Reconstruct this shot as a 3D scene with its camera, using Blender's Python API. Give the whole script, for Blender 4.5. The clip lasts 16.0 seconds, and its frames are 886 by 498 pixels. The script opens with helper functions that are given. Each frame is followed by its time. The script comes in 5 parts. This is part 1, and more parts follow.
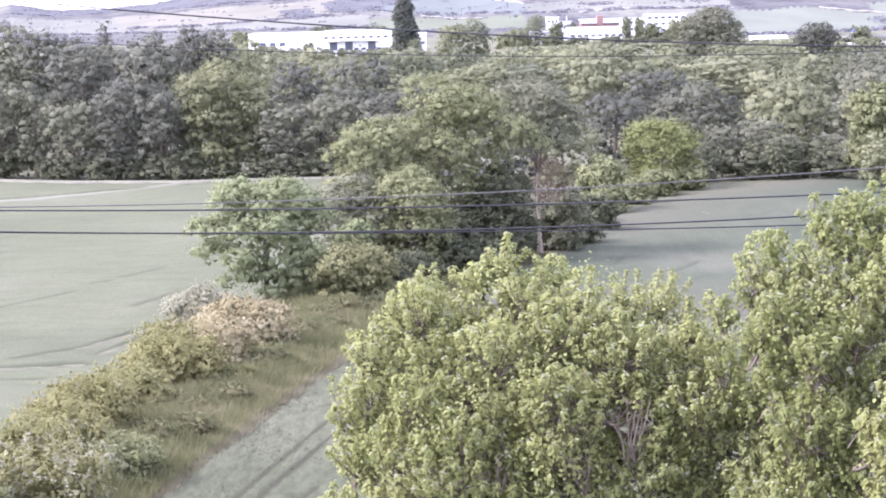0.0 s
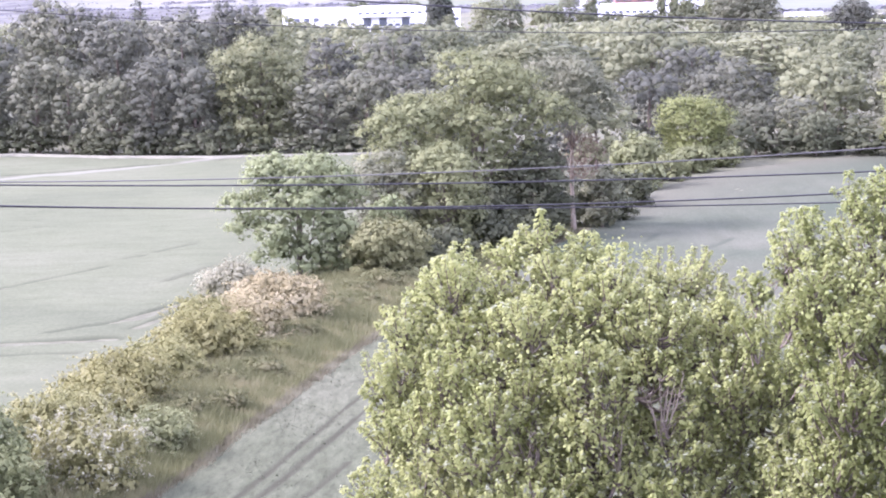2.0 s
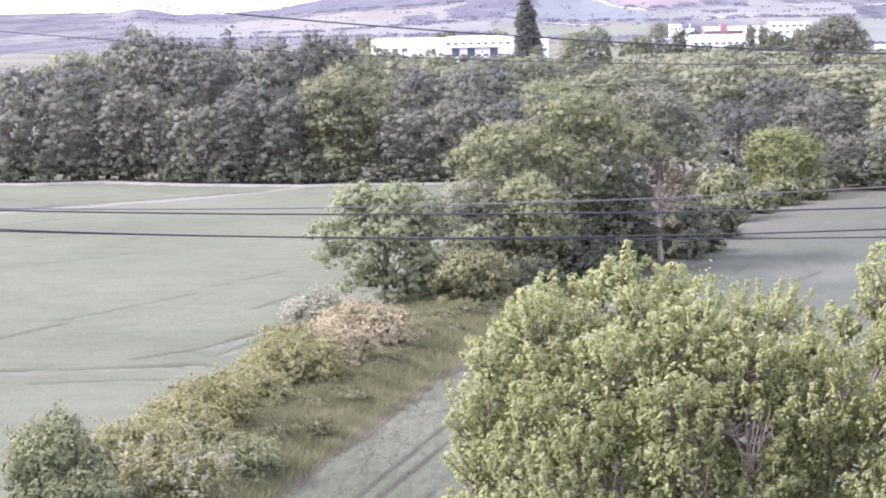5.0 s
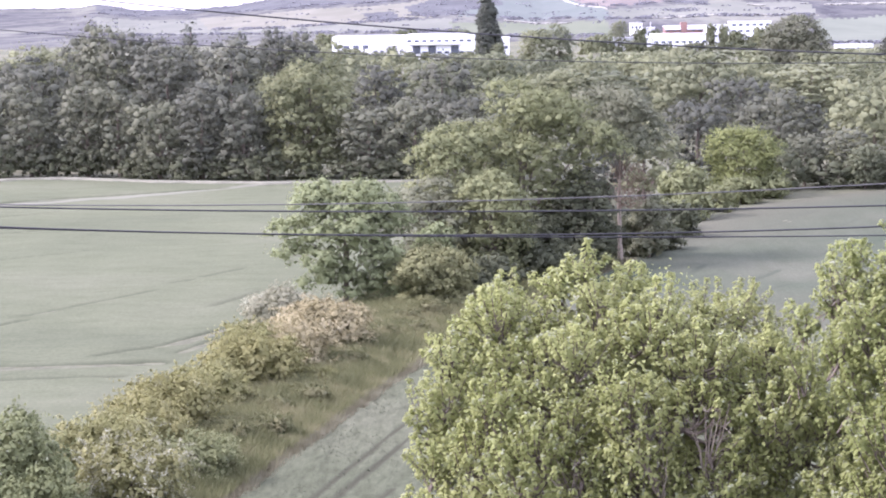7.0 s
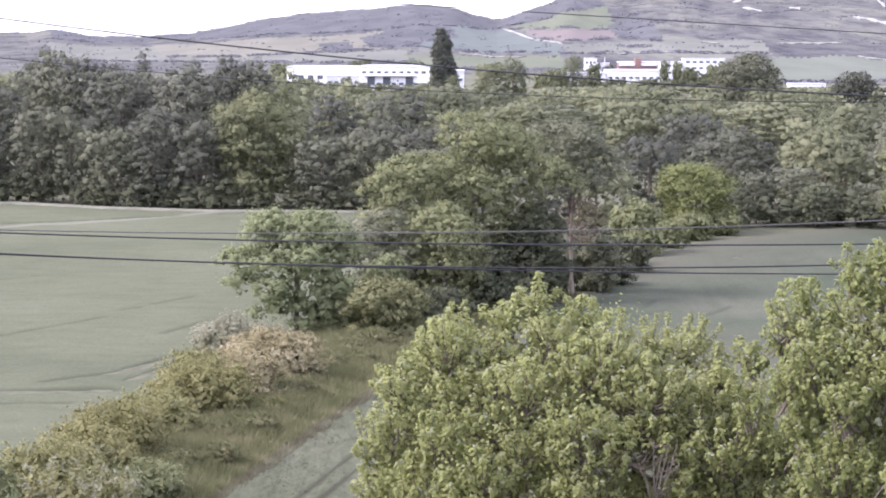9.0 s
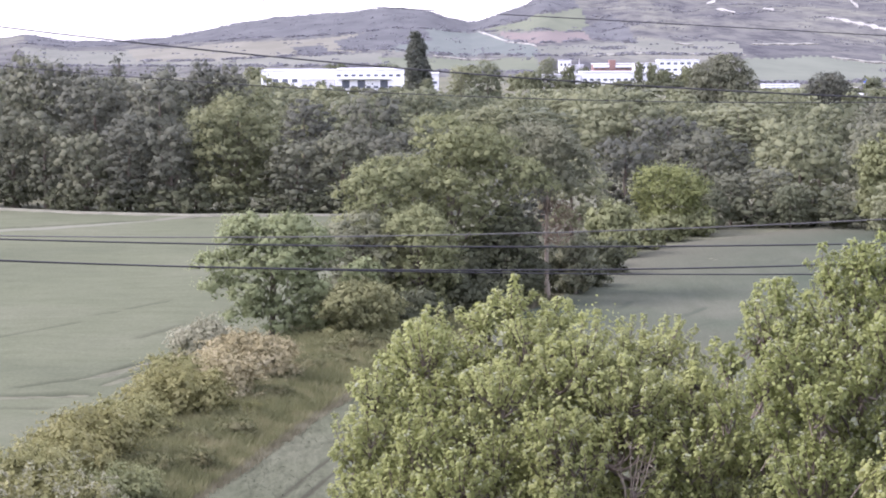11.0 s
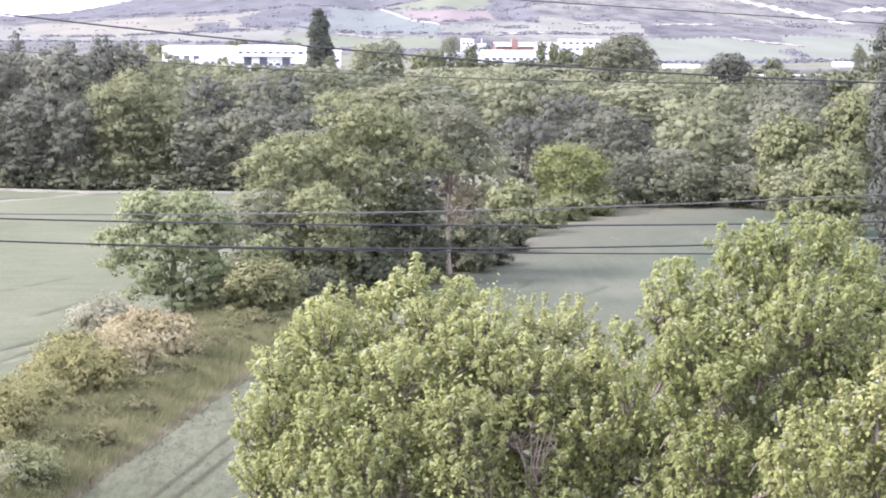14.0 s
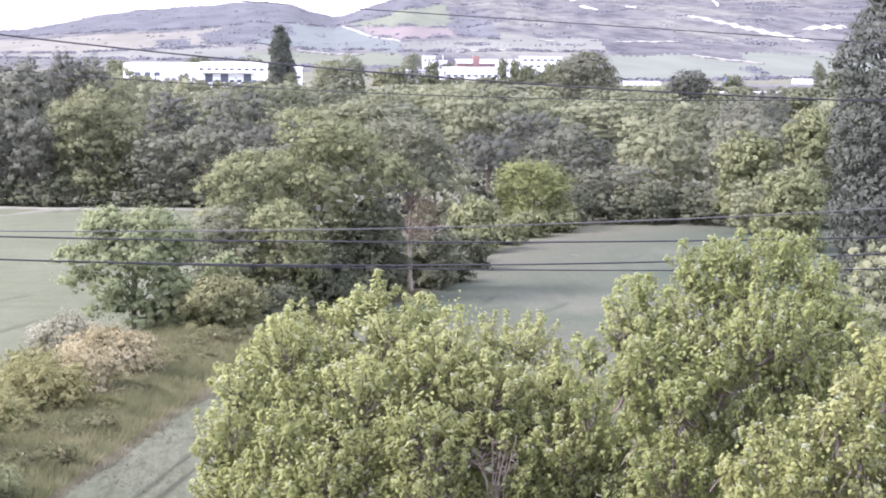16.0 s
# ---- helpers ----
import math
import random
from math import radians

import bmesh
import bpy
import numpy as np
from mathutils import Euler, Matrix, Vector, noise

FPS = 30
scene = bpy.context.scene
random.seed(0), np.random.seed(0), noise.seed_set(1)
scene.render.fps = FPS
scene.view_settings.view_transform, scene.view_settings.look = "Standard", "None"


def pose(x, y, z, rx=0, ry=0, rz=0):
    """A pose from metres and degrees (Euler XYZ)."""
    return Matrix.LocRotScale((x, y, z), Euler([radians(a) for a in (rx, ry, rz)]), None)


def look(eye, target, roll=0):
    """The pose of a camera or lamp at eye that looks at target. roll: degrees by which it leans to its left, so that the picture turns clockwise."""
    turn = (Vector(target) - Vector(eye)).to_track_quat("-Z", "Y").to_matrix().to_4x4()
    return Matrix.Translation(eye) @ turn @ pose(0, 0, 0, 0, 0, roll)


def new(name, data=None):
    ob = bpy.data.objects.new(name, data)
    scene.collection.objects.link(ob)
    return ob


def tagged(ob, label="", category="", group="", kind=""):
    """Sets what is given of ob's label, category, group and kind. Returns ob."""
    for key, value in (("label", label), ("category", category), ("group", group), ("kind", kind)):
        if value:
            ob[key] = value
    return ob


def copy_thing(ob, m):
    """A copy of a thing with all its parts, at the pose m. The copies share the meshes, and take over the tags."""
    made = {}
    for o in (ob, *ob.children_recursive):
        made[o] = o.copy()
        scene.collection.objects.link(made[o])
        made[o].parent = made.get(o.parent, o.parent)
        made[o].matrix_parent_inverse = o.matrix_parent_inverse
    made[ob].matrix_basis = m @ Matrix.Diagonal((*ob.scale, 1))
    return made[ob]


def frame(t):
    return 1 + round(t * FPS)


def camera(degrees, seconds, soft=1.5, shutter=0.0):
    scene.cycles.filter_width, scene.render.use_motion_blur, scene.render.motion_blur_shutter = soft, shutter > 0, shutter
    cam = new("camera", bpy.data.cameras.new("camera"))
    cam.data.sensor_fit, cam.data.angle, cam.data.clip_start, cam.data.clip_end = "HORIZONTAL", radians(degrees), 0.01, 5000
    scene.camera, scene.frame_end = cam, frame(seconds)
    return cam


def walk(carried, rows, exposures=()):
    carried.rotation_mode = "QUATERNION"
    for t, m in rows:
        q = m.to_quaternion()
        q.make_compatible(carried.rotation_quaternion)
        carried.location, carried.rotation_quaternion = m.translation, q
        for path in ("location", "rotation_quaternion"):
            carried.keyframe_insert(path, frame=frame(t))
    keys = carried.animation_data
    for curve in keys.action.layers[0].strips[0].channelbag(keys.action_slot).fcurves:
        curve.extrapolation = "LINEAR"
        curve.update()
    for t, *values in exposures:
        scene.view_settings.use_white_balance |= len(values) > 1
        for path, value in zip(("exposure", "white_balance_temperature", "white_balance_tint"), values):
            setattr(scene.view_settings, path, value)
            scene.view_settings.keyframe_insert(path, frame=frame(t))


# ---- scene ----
cam = camera(23.315, 16.0, soft=1.9)
# seconds, tilt, lean, turn: a hand-held camera at an upper window, turning where it stands
TURNS = [(0.0, 83.512, -1.582, 0.074), (0.5, 83.145, -1.540, 0.691), (1.0, 82.898, -1.488, 0.419), (1.5, 82.695, -1.434, 0.342),
         (2.0, 82.900, -1.476, 0.982), (2.5, 83.176, -1.410, 1.427), (3.0, 83.289, -1.364, 1.878), (3.5, 83.302, -1.343, 2.134),
         (4.0, 83.421, -1.226, 2.277), (4.2, 83.500, -1.176, 2.595), (5.25, 83.820, -1.245, 3.300), (6.3, 83.936, -1.214, 3.156), (6.5, 83.887, -1.099, 2.821),
         (7.0, 83.669, -0.929, 2.215), (7.5, 84.138, -0.674, 1.910), (8.0, 84.475, -0.342, 1.367), (8.5, 84.717, 0.141, 0.910),
         (8.7, 84.593, 0.198, 0.896), (9.75, 84.460, 0.000, 0.920), (10.8, 84.556, -0.200, 0.535), (11.0, 84.581, -0.143, 0.257), (11.5, 84.615, -0.099, 0.115),
         (12.0, 84.931, -0.140, -0.773), (12.5, 84.874, -0.143, -1.507), (13.0, 84.243, 0.011, -1.991), (13.5, 83.986, 0.158, -2.173),
         (14.0, 84.008, 0.337, -2.376), (14.5, 84.132, 0.378, -2.464), (15.0, 84.017, 0.428, -2.543), (15.5, 84.466, 0.160, -2.785),
         (16.0, 84.462, 0.411, -3.407)]
EYE = (0.0, 0.0, 20.0)
EXPOSURES = [(0, 2.16, 5740, 34), (1.8, 2.37, 5610, 40), (4.2, 2.21, 5650, 39), (6.5, 1.87, 5790, 34), (7.5, 2.03, 5820, 33), (8.5, 1.62, 5930, 30), (11, 1.56, 5910, 30), (11.5, 1.62, 5930, 29), (12, 1.5, 5970, 28), (12.5, 1.35, 6040, 25), (13.5, 1.97, 6020, 26), (14.4, 2.12, 5850, 31), (15, 2.15, 5770, 33), (15.5, 2.16, 5740, 33), (16, 2.02, 5820, 31)]
walk(cam, [(t, pose(*EYE, tilt, 0, turn) @ pose(0, 0, 0, 0, 0, lean)) for t, tilt, lean, turn in TURNS], EXPOSURES)

# ---- light ----
world = bpy.data.worlds.new("sky")
scene.world = world
world.use_nodes = True
SUN_TO = Vector((-0.72, -0.14, 0.68)).normalized()
nt = world.node_tree
sky = nt.nodes.new("ShaderNodeTexSky")
sky.sky_type = 'NISHITA'
sky.sun_disc = False
sky.sun_elevation = math.asin(SUN_TO.z)
sky.sun_rotation = math.atan2(SUN_TO.x, SUN_TO.y) % (2 * math.pi)
sky.air_density, sky.dust_density, sky.ozone_density = 1.0, 1.0, 1.0
back = nt.nodes["Background"]
back.inputs["Strength"].default_value = 0.15
veil = nt.nodes.new("ShaderNodeMix")  # thin high cloud whitens the clear sky
veil.data_type = 'RGBA'
veil.inputs[0].default_value = 0.5
veil.inputs[7].default_value = (9.2, 9.2, 9.4, 1)
nt.links.new(sky.outputs["Color"], veil.inputs[6])
nt.links.new(veil.outputs[2], back.inputs["Color"])
sun_data = bpy.data.lights.new("sun", 'SUN')
sun_data.energy, sun_data.angle, sun_data.color = 2.05, radians(20.0), (1.0, 0.95, 0.87)
sun = new("sun", sun_data)
sun.matrix_world = look((0, 0, 0), -SUN_TO)


# ---- materials ----
def material(name, build, rough=0.8, metal=0.0, spec=0.3):
    """A Principled material; build(nodes, links, shader) wires its colour and relief."""
    m = bpy.data.materials.new(name)
    m.use_nodes = True
    n, l = m.node_tree.nodes, m.node_tree.links
    b = n["Principled BSDF"]
    b.inputs["Roughness"].default_value, b.inputs["Metallic"].default_value = rough, metal
    b.inputs["Specular IOR Level"].default_value = spec
    build(n, l, b)
    return m


def ramp(n, stops):
    r = n.new("ShaderNodeValToRGB")
    while len(r.color_ramp.elements) < len(stops):
        r.color_ramp.elements.new(0.5)
    for e, (p, c) in zip(r.color_ramp.elements, stops):
        e.position, e.color = p, (*c, 1)
    return r


def noise_of(n, l, scale, detail=4.0, rough=0.6, stretch=None, source="Object"):
    co = n.new("ShaderNodeTexCoord")
    t = n.new("ShaderNodeTexNoise")
    t.inputs["Scale"].default_value, t.inputs["Detail"].default_value, t.inputs["Roughness"].default_value = scale, detail, rough
    if stretch:
        mp = n.new("ShaderNodeMapping")
        mp.inputs["Scale"].default_value = stretch[0]
        mp.inputs["Rotation"].default_value = (0, 0, radians(stretch[1]))
        l.new(co.outputs[source], mp.inputs["Vector"])
        l.new(mp.outputs["Vector"], t.inputs["Vector"])
    else:
        l.new(co.outputs[source], t.inputs["Vector"])
    return t


def mix(n, l, fac, a, b, mode='MIX'):
    m = n.new("ShaderNodeMix")
    m.data_type, m.blend_type = 'RGBA', mode
    for sock, v in ((m.inputs[0], fac), (m.inputs[6], a), (m.inputs[7], b)):
        if hasattr(v, "is_linked"):
            l.new(v, sock)
        elif isinstance(v, (int, float)):
            sock.default_value = v
        else:
            sock.default_value = (*v, 1)
    return m.outputs[2]


def bump(n, l, b, height, strength, distance):
    k = n.new("ShaderNodeBump")
    k.inputs["Strength"].default_value, k.inputs["Distance"].default_value = strength, distance
    l.new(height, k.inputs["Height"])
    l.new(k.outputs["Normal"], b.inputs["Normal"])


def leaf_material(name, dark, mid, light, vary=0.0, through_light=0.36, other=None, spread=0.1, gloss=0.15):
    """Leaves: each its own tone, drifting over the crown; vary: how far whole trees differ."""
    def build(n, l, b):
        geo = n.new("ShaderNodeNewGeometry")
        r = ramp(n, [(0.0, dark), (0.5, mid), (1.0, light)])
        big = noise_of(n, l, 0.45, 2.0)
        add = n.new("ShaderNodeMath")
        add.operation = 'MULTIPLY_ADD'
        l.new(geo.outputs["Random Per Island"], add.inputs[0])
        add.inputs[1].default_value = spread
        sub = n.new("ShaderNodeMath")
        sub.operation = 'MULTIPLY_ADD'
        l.new(big.outputs["Fac"], sub.inputs[0])
        sub.inputs[1].default_value, sub.inputs[2].default_value = 1.3, -0.15 - spread / 2
        l.new(sub.outputs[0], add.inputs[2])
        last = add.outputs[0]
        if vary:
            info = n.new("ShaderNodeObjectInfo")
            v = n.new("ShaderNodeMath")
            v.operation = 'MULTIPLY_ADD'
            l.new(info.outputs["Random"], v.inputs[0])
            v.inputs[1].default_value = vary
            off = n.new("ShaderNodeMath")
            off.operation = 'SUBTRACT'
            l.new(last, off.inputs[0])
            off.inputs[1].default_value = vary / 2
            l.new(off.outputs[0], v.inputs[2])
            last = v.outputs[0]
        l.new(last, r.inputs["Fac"])
        colour = r.outputs["Color"]
        if other:
            r2 = ramp(n, [(0.0, other[0]), (0.5, other[1]), (1.0, other[2])])
            l.new(last, r2.inputs["Fac"])
            which = n.new("ShaderNodeObjectInfo")
            part_way = ramp(n, [(0.25, (0, 0, 0)), (0.9, (1, 1, 1))])
            l.new(which.outputs["Random"], part_way.inputs["Fac"])
            colour = mix(n, l, part_way.outputs["Color"], colour, r2.outputs["Color"])
        l.new(colour, b.inputs["Base Color"])
        tr = n.new("ShaderNodeBsdfTranslucent")
        l.new(colour, tr.inputs["Color"])
        mx = n.new("ShaderNodeMixShader")
        mx.inputs[0].default_value = through_light
        l.new(b.outputs[0], mx.inputs[1])
        l.new(tr.outputs[0], mx.inputs[2])
        l.new(mx.outputs[0], n["Material Output"].inputs["Surface"])
    return material(name, build, 0.6, 0.0, gloss)


def bark_material(name, a, c):
    def build(n, l, b):
        t = noise_of(n, l, 3.0, 6.0, 0.7, ((1, 1, 0.25), 0))
        l.new(ramp(n, [(0.3, a), (0.7, c)]).outputs[0], b.inputs["Base Color"])
        l.new(t.outputs["Fac"], n["Color Ramp"].inputs[0])
        bump(n, l, b, t.outputs["Fac"], 0.6, 0.03)
    return material(name, build, 0.9)


def plain_material(name, c, rough=0.7, metal=0.0, spread=0.15, scale=0.6):
    def build(n, l, b):
        t = noise_of(n, l, scale, 5.0, 0.65)
        lo = tuple(v * (1 - spread) for v in c)
        hi = tuple(min(1, v * (1 + spread)) for v in c)
        r = ramp(n, [(0.3, lo), (0.7, hi)])
        l.new(t.outputs["Fac"], r.inputs[0])
        l.new(r.outputs[0], b.inputs["Base Color"])
    return material(name, build, rough, metal)


def field_material(name, crop_a, crop_b, crop_c, soil, drill, rough_look=1.0):
    """A crop: two tones of stand, streaks along the drilling, bare soil where the mesh says so."""
    def build(n, l, b):
        wide = noise_of(n, l, 0.035, 4.0, 0.55)
        streak = noise_of(n, l, 0.8, 5.0, 0.7, (drill, 0))
        fine = noise_of(n, l, 5.0 / rough_look, 5.0, 0.75, ((1.0, 0.25 if drill[1] < 0.3 else 0.6, 1.0), 0))
        r = ramp(n, [(0.35, crop_a), (0.5, crop_b), (0.68, crop_c)])
        l.new(wide.outputs["Fac"], r.inputs[0])
        s = ramp(n, [(0.32, (0.9, 0.91, 0.89)), (0.5, (1.0, 1.0, 1.0)), (0.7, (1.07, 1.06, 1.07))])
        l.new(streak.outputs["Fac"], s.inputs[0])
        f = ramp(n, [(0.3, (1 - 0.15 * rough_look,) * 3), (0.7, (1 + 0.12 * rough_look,) * 3)])
        l.new(fine.outputs["Fac"], f.inputs[0])
        c = mix(n, l, 1.0, r.outputs[0], s.outputs[0], 'MULTIPLY')
        c = mix(n, l, 1.0, c, f.outputs[0], 'MULTIPLY')
        at = n.new("ShaderNodeAttribute")
        at.attribute_name = "bare"
        c = mix(n, l, at.outputs["Fac"], c, soil)
        pale = n.new("ShaderNodeAttribute")  # a mown strip
        pale.attribute_name = "pale"
        c = mix(n, l, pale.outputs["Fac"], c, (0.165, 0.163, 0.128))
        thin = n.new("ShaderNodeAttribute")  # where the stand thins out towards the headland
        thin.attribute_name = "thin"
        c = mix(n, l, thin.outputs["Fac"], c, mix(n, l, 1.0, (0.094, 0.094, 0.068), f.outputs[0], 'MULTIPLY'))
        l.new(c, b.inputs["Base Color"])
        bump(n, l, b, fine.outputs["Fac"], 0.8, 0.12)
    return material(name, build, 0.95, 0.0, 0.0)


MAT = {
    "near_leaf": leaf_material("maple_leaf", (0.193, 0.217, 0.072), (0.292, 0.312, 0.120), (0.367, 0.384, 0.175), through_light=0.46),
    "near_green": leaf_material("green_maple_leaf", (0.180, 0.206, 0.074), (0.262, 0.288, 0.105), (0.307, 0.323, 0.142), through_light=0.46),
    "near_yellow": leaf_material("yellow_green_leaf", (0.179, 0.189, 0.069), (0.282, 0.297, 0.110), (0.350, 0.347, 0.167), through_light=0.46),
    "young_leaf": leaf_material("young_leaf", (0.171, 0.189, 0.100), (0.257, 0.273, 0.167), (0.342, 0.354, 0.262)),
    "mid_leaf": leaf_material("field_tree_leaf", (0.103, 0.112, 0.076), (0.158, 0.165, 0.100), (0.220, 0.224, 0.138)),
    "bush_leaf": leaf_material("bush_leaf", (0.096, 0.111, 0.051), (0.160, 0.177, 0.081), (0.217, 0.232, 0.115)),
    "olive_leaf": leaf_material("olive_leaf", (0.122, 0.132, 0.067), (0.182, 0.196, 0.093), (0.244, 0.254, 0.126)),
    "grey_leaf": leaf_material("grey_green_leaf", (0.130, 0.150, 0.076), (0.205, 0.231, 0.113), (0.278, 0.308, 0.157)),
    "yellow_leaf": leaf_material("fresh_yellow_leaf", (0.080, 0.093, 0.031), (0.171, 0.189, 0.069), (0.269, 0.291, 0.126)),
    "hedge_leaf": leaf_material("hedge_leaf", (0.118, 0.117, 0.047), (0.222, 0.220, 0.094), (0.360, 0.334, 0.171)),
    "gold_leaf": leaf_material("golden_hedge_leaf", (0.115, 0.113, 0.044), (0.220, 0.212, 0.087), (0.333, 0.312, 0.161)),
    "forest_leaf": leaf_material("forest_leaf", (0.060, 0.066, 0.051), (0.093, 0.096, 0.070), (0.133, 0.135, 0.095), 0.35, 0.3, ((0.077, 0.082, 0.053), (0.119, 0.125, 0.077), (0.165, 0.169, 0.107))),
    # light trees of the wood; on far trees this paler tone paints in haze
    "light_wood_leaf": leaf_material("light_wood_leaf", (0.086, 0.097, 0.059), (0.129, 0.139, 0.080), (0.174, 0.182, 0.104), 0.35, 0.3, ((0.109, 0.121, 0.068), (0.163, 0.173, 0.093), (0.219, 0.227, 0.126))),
    "red_bush_leaf": leaf_material("rusty_leaf", (0.104, 0.104, 0.050), (0.205, 0.209, 0.099), (0.314, 0.309, 0.168)),
    "blossom_leaf": leaf_material("blossom_leaf", (0.153, 0.134, 0.066), (0.307, 0.272, 0.150), (0.492, 0.452, 0.300)),
    "white_bloom": leaf_material("white_bloom", (0.142, 0.142, 0.084), (0.274, 0.271, 0.180), (0.473, 0.469, 0.334)),
    # far scrub: greyed leaf colour carries the haze of distance
    "hazed_scrub_leaf": leaf_material("hazed_scrub_leaf", (0.116, 0.117, 0.126), (0.144, 0.144, 0.150), (0.171, 0.172, 0.170)),
    "dead_leaf": leaf_material("dry_ivy_leaf", (0.085, 0.062, 0.044), (0.165, 0.122, 0.088), (0.250, 0.206, 0.156)),
    # leaves darkened to paint in the shade beneath crowns
    "shade_leaf": leaf_material("shade_toned_leaf", (0.049, 0.056, 0.033), (0.087, 0.095, 0.054), (0.136, 0.141, 0.078)),
    "thin_leaf": leaf_material("thin_brownish_leaf", (0.098, 0.105, 0.064), (0.150, 0.157, 0.098), (0.210, 0.215, 0.140)),
    "wood_olive": leaf_material("wood_olive_leaf", (0.102, 0.111, 0.061), (0.171, 0.181, 0.093), (0.244, 0.249, 0.132)),
    "column_leaf": leaf_material("poplar_leaf", (0.057, 0.061, 0.051), (0.092, 0.100, 0.075), (0.149, 0.157, 0.120)),
    "bark": bark_material("bark", (0.06, 0.045, 0.035), (0.17, 0.14, 0.11)),
    "pale_bark": bark_material("pale_bark", (0.15, 0.125, 0.095), (0.31, 0.265, 0.205)),
    "wheat": field_material("wheat", (0.095, 0.103, 0.067), (0.106, 0.114, 0.073), (0.120, 0.125, 0.084), (0.043, 0.047, 0.031), (0.3, 0.6, 1.0)),
    "young_crop": field_material("young_crop", (0.058, 0.071, 0.049), (0.074, 0.084, 0.059), (0.099, 0.103, 0.075), (0.068, 0.076, 0.055), (0.7, 0.09, 1.0), 0.9),
    "headland": field_material("headland", (0.066, 0.072, 0.046), (0.079, 0.085, 0.055), (0.097, 0.100, 0.068), (0.047, 0.048, 0.033), (1.4, 0.12, 1.0), 2.1),
    "pale_edge": field_material("pale_field_edge", (0.143, 0.143, 0.109), (0.168, 0.166, 0.126), (0.202, 0.197, 0.151), (0.126, 0.126, 0.092), (0.3, 0.6, 1.0)),
    "grass": leaf_material("tall_grass", (0.077, 0.087, 0.038), (0.156, 0.158, 0.075), (0.272, 0.246, 0.138)),
    "dry_grass": leaf_material("dry_grass", (0.088, 0.082, 0.049), (0.154, 0.143, 0.090), (0.238, 0.230, 0.152)),
    "wire": plain_material("black_cable", (0.02, 0.02, 0.022), 0.6, 0, 0.1, 3),
    "bare_wire": plain_material("bare_metal_wire", (0.075, 0.073, 0.068), 0.7, 0.0, 0.1, 3),
    "white_wall": plain_material("white_cladding", (0.80, 0.80, 0.79), 0.6, 0, 0.05, 0.1),
    "grey_wall": plain_material("grey_cladding", (0.58, 0.58, 0.59), 0.6, 0, 0.1, 0.1),
    "roof": plain_material("roof_sheet", (0.527, 0.527, 0.535), 0.5, 0, 0.1, 0.1),
    "red_wall": plain_material("red_brick_render", (0.23, 0.135, 0.115), 0.8, 0, 0.15, 0.2),
    "glass": plain_material("dark_window", (0.10, 0.11, 0.13), 0.15, 0, 0.1, 0.5),
    "concrete": plain_material("concrete", (0.24, 0.235, 0.225), 0.85, 0, 0.12, 0.3),
    "blue_paint": plain_material("blue_paint", (0.10, 0.18, 0.62), 0.5, 0, 0.1, 1),
    "rubber": plain_material("rubber", (0.025, 0.025, 0.025), 0.8, 0, 0.2, 1),
}


def ground_build(n, l, b):
    big = noise_of(n, l, 0.01, 5.0, 0.6)
    small = noise_of(n, l, 0.8, 5.0, 0.7)
    r = ramp(n, [(0.35, (0.075, 0.08, 0.05)), (0.55, (0.105, 0.104, 0.066)), (0.7, (0.14, 0.132, 0.09))])
    l.new(big.outputs["Fac"], r.inputs[0])
    s = ramp(n, [(0.3, (0.7, 0.7, 0.7)), (0.7, (1.25, 1.25, 1.25))])
    l.new(small.outputs["Fac"], s.inputs[0])
    l.new(mix(n, l, 1.0, r.outputs[0], s.outputs[0], 'MULTIPLY'), b.inputs["Base Color"])
    bump(n, l, b, small.outputs["Fac"], 0.6, 0.2)


# Hill colours are greyed: aerial haze is painted into them.
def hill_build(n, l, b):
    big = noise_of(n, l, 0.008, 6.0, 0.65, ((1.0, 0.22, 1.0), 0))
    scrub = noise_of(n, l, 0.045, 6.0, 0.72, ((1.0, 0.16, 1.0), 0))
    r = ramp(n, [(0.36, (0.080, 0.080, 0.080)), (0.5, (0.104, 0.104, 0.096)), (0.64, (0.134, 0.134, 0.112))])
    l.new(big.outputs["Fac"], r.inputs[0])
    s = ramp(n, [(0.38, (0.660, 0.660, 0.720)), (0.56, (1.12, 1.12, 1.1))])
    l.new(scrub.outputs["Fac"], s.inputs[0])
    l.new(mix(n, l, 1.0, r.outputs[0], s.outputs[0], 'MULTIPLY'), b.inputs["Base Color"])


# far fields and woods, muted towards grey to stand in for haze
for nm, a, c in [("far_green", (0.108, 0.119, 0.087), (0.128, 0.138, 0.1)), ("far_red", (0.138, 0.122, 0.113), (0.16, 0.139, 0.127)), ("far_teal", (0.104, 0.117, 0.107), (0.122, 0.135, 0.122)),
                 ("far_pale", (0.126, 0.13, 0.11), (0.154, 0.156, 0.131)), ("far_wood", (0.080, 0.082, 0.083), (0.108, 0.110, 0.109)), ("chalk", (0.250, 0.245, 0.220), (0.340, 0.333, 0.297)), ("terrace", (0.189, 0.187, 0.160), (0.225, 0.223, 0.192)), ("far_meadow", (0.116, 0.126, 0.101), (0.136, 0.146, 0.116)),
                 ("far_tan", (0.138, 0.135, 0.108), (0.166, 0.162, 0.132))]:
    def patch_build(n, l, b, a=a, c=c):
        t = noise_of(n, l, 0.02, 7.0, 0.7, ((1.0, 0.2, 1.0), 0))
        r = ramp(n, [(0.38, a), (0.62, c)])
        l.new(t.outputs["Fac"], r.inputs[0])
        l.new(r.outputs[0], b.inputs["Base Color"])
    MAT[nm] = material(nm, patch_build, 0.95, 0, 0.0)
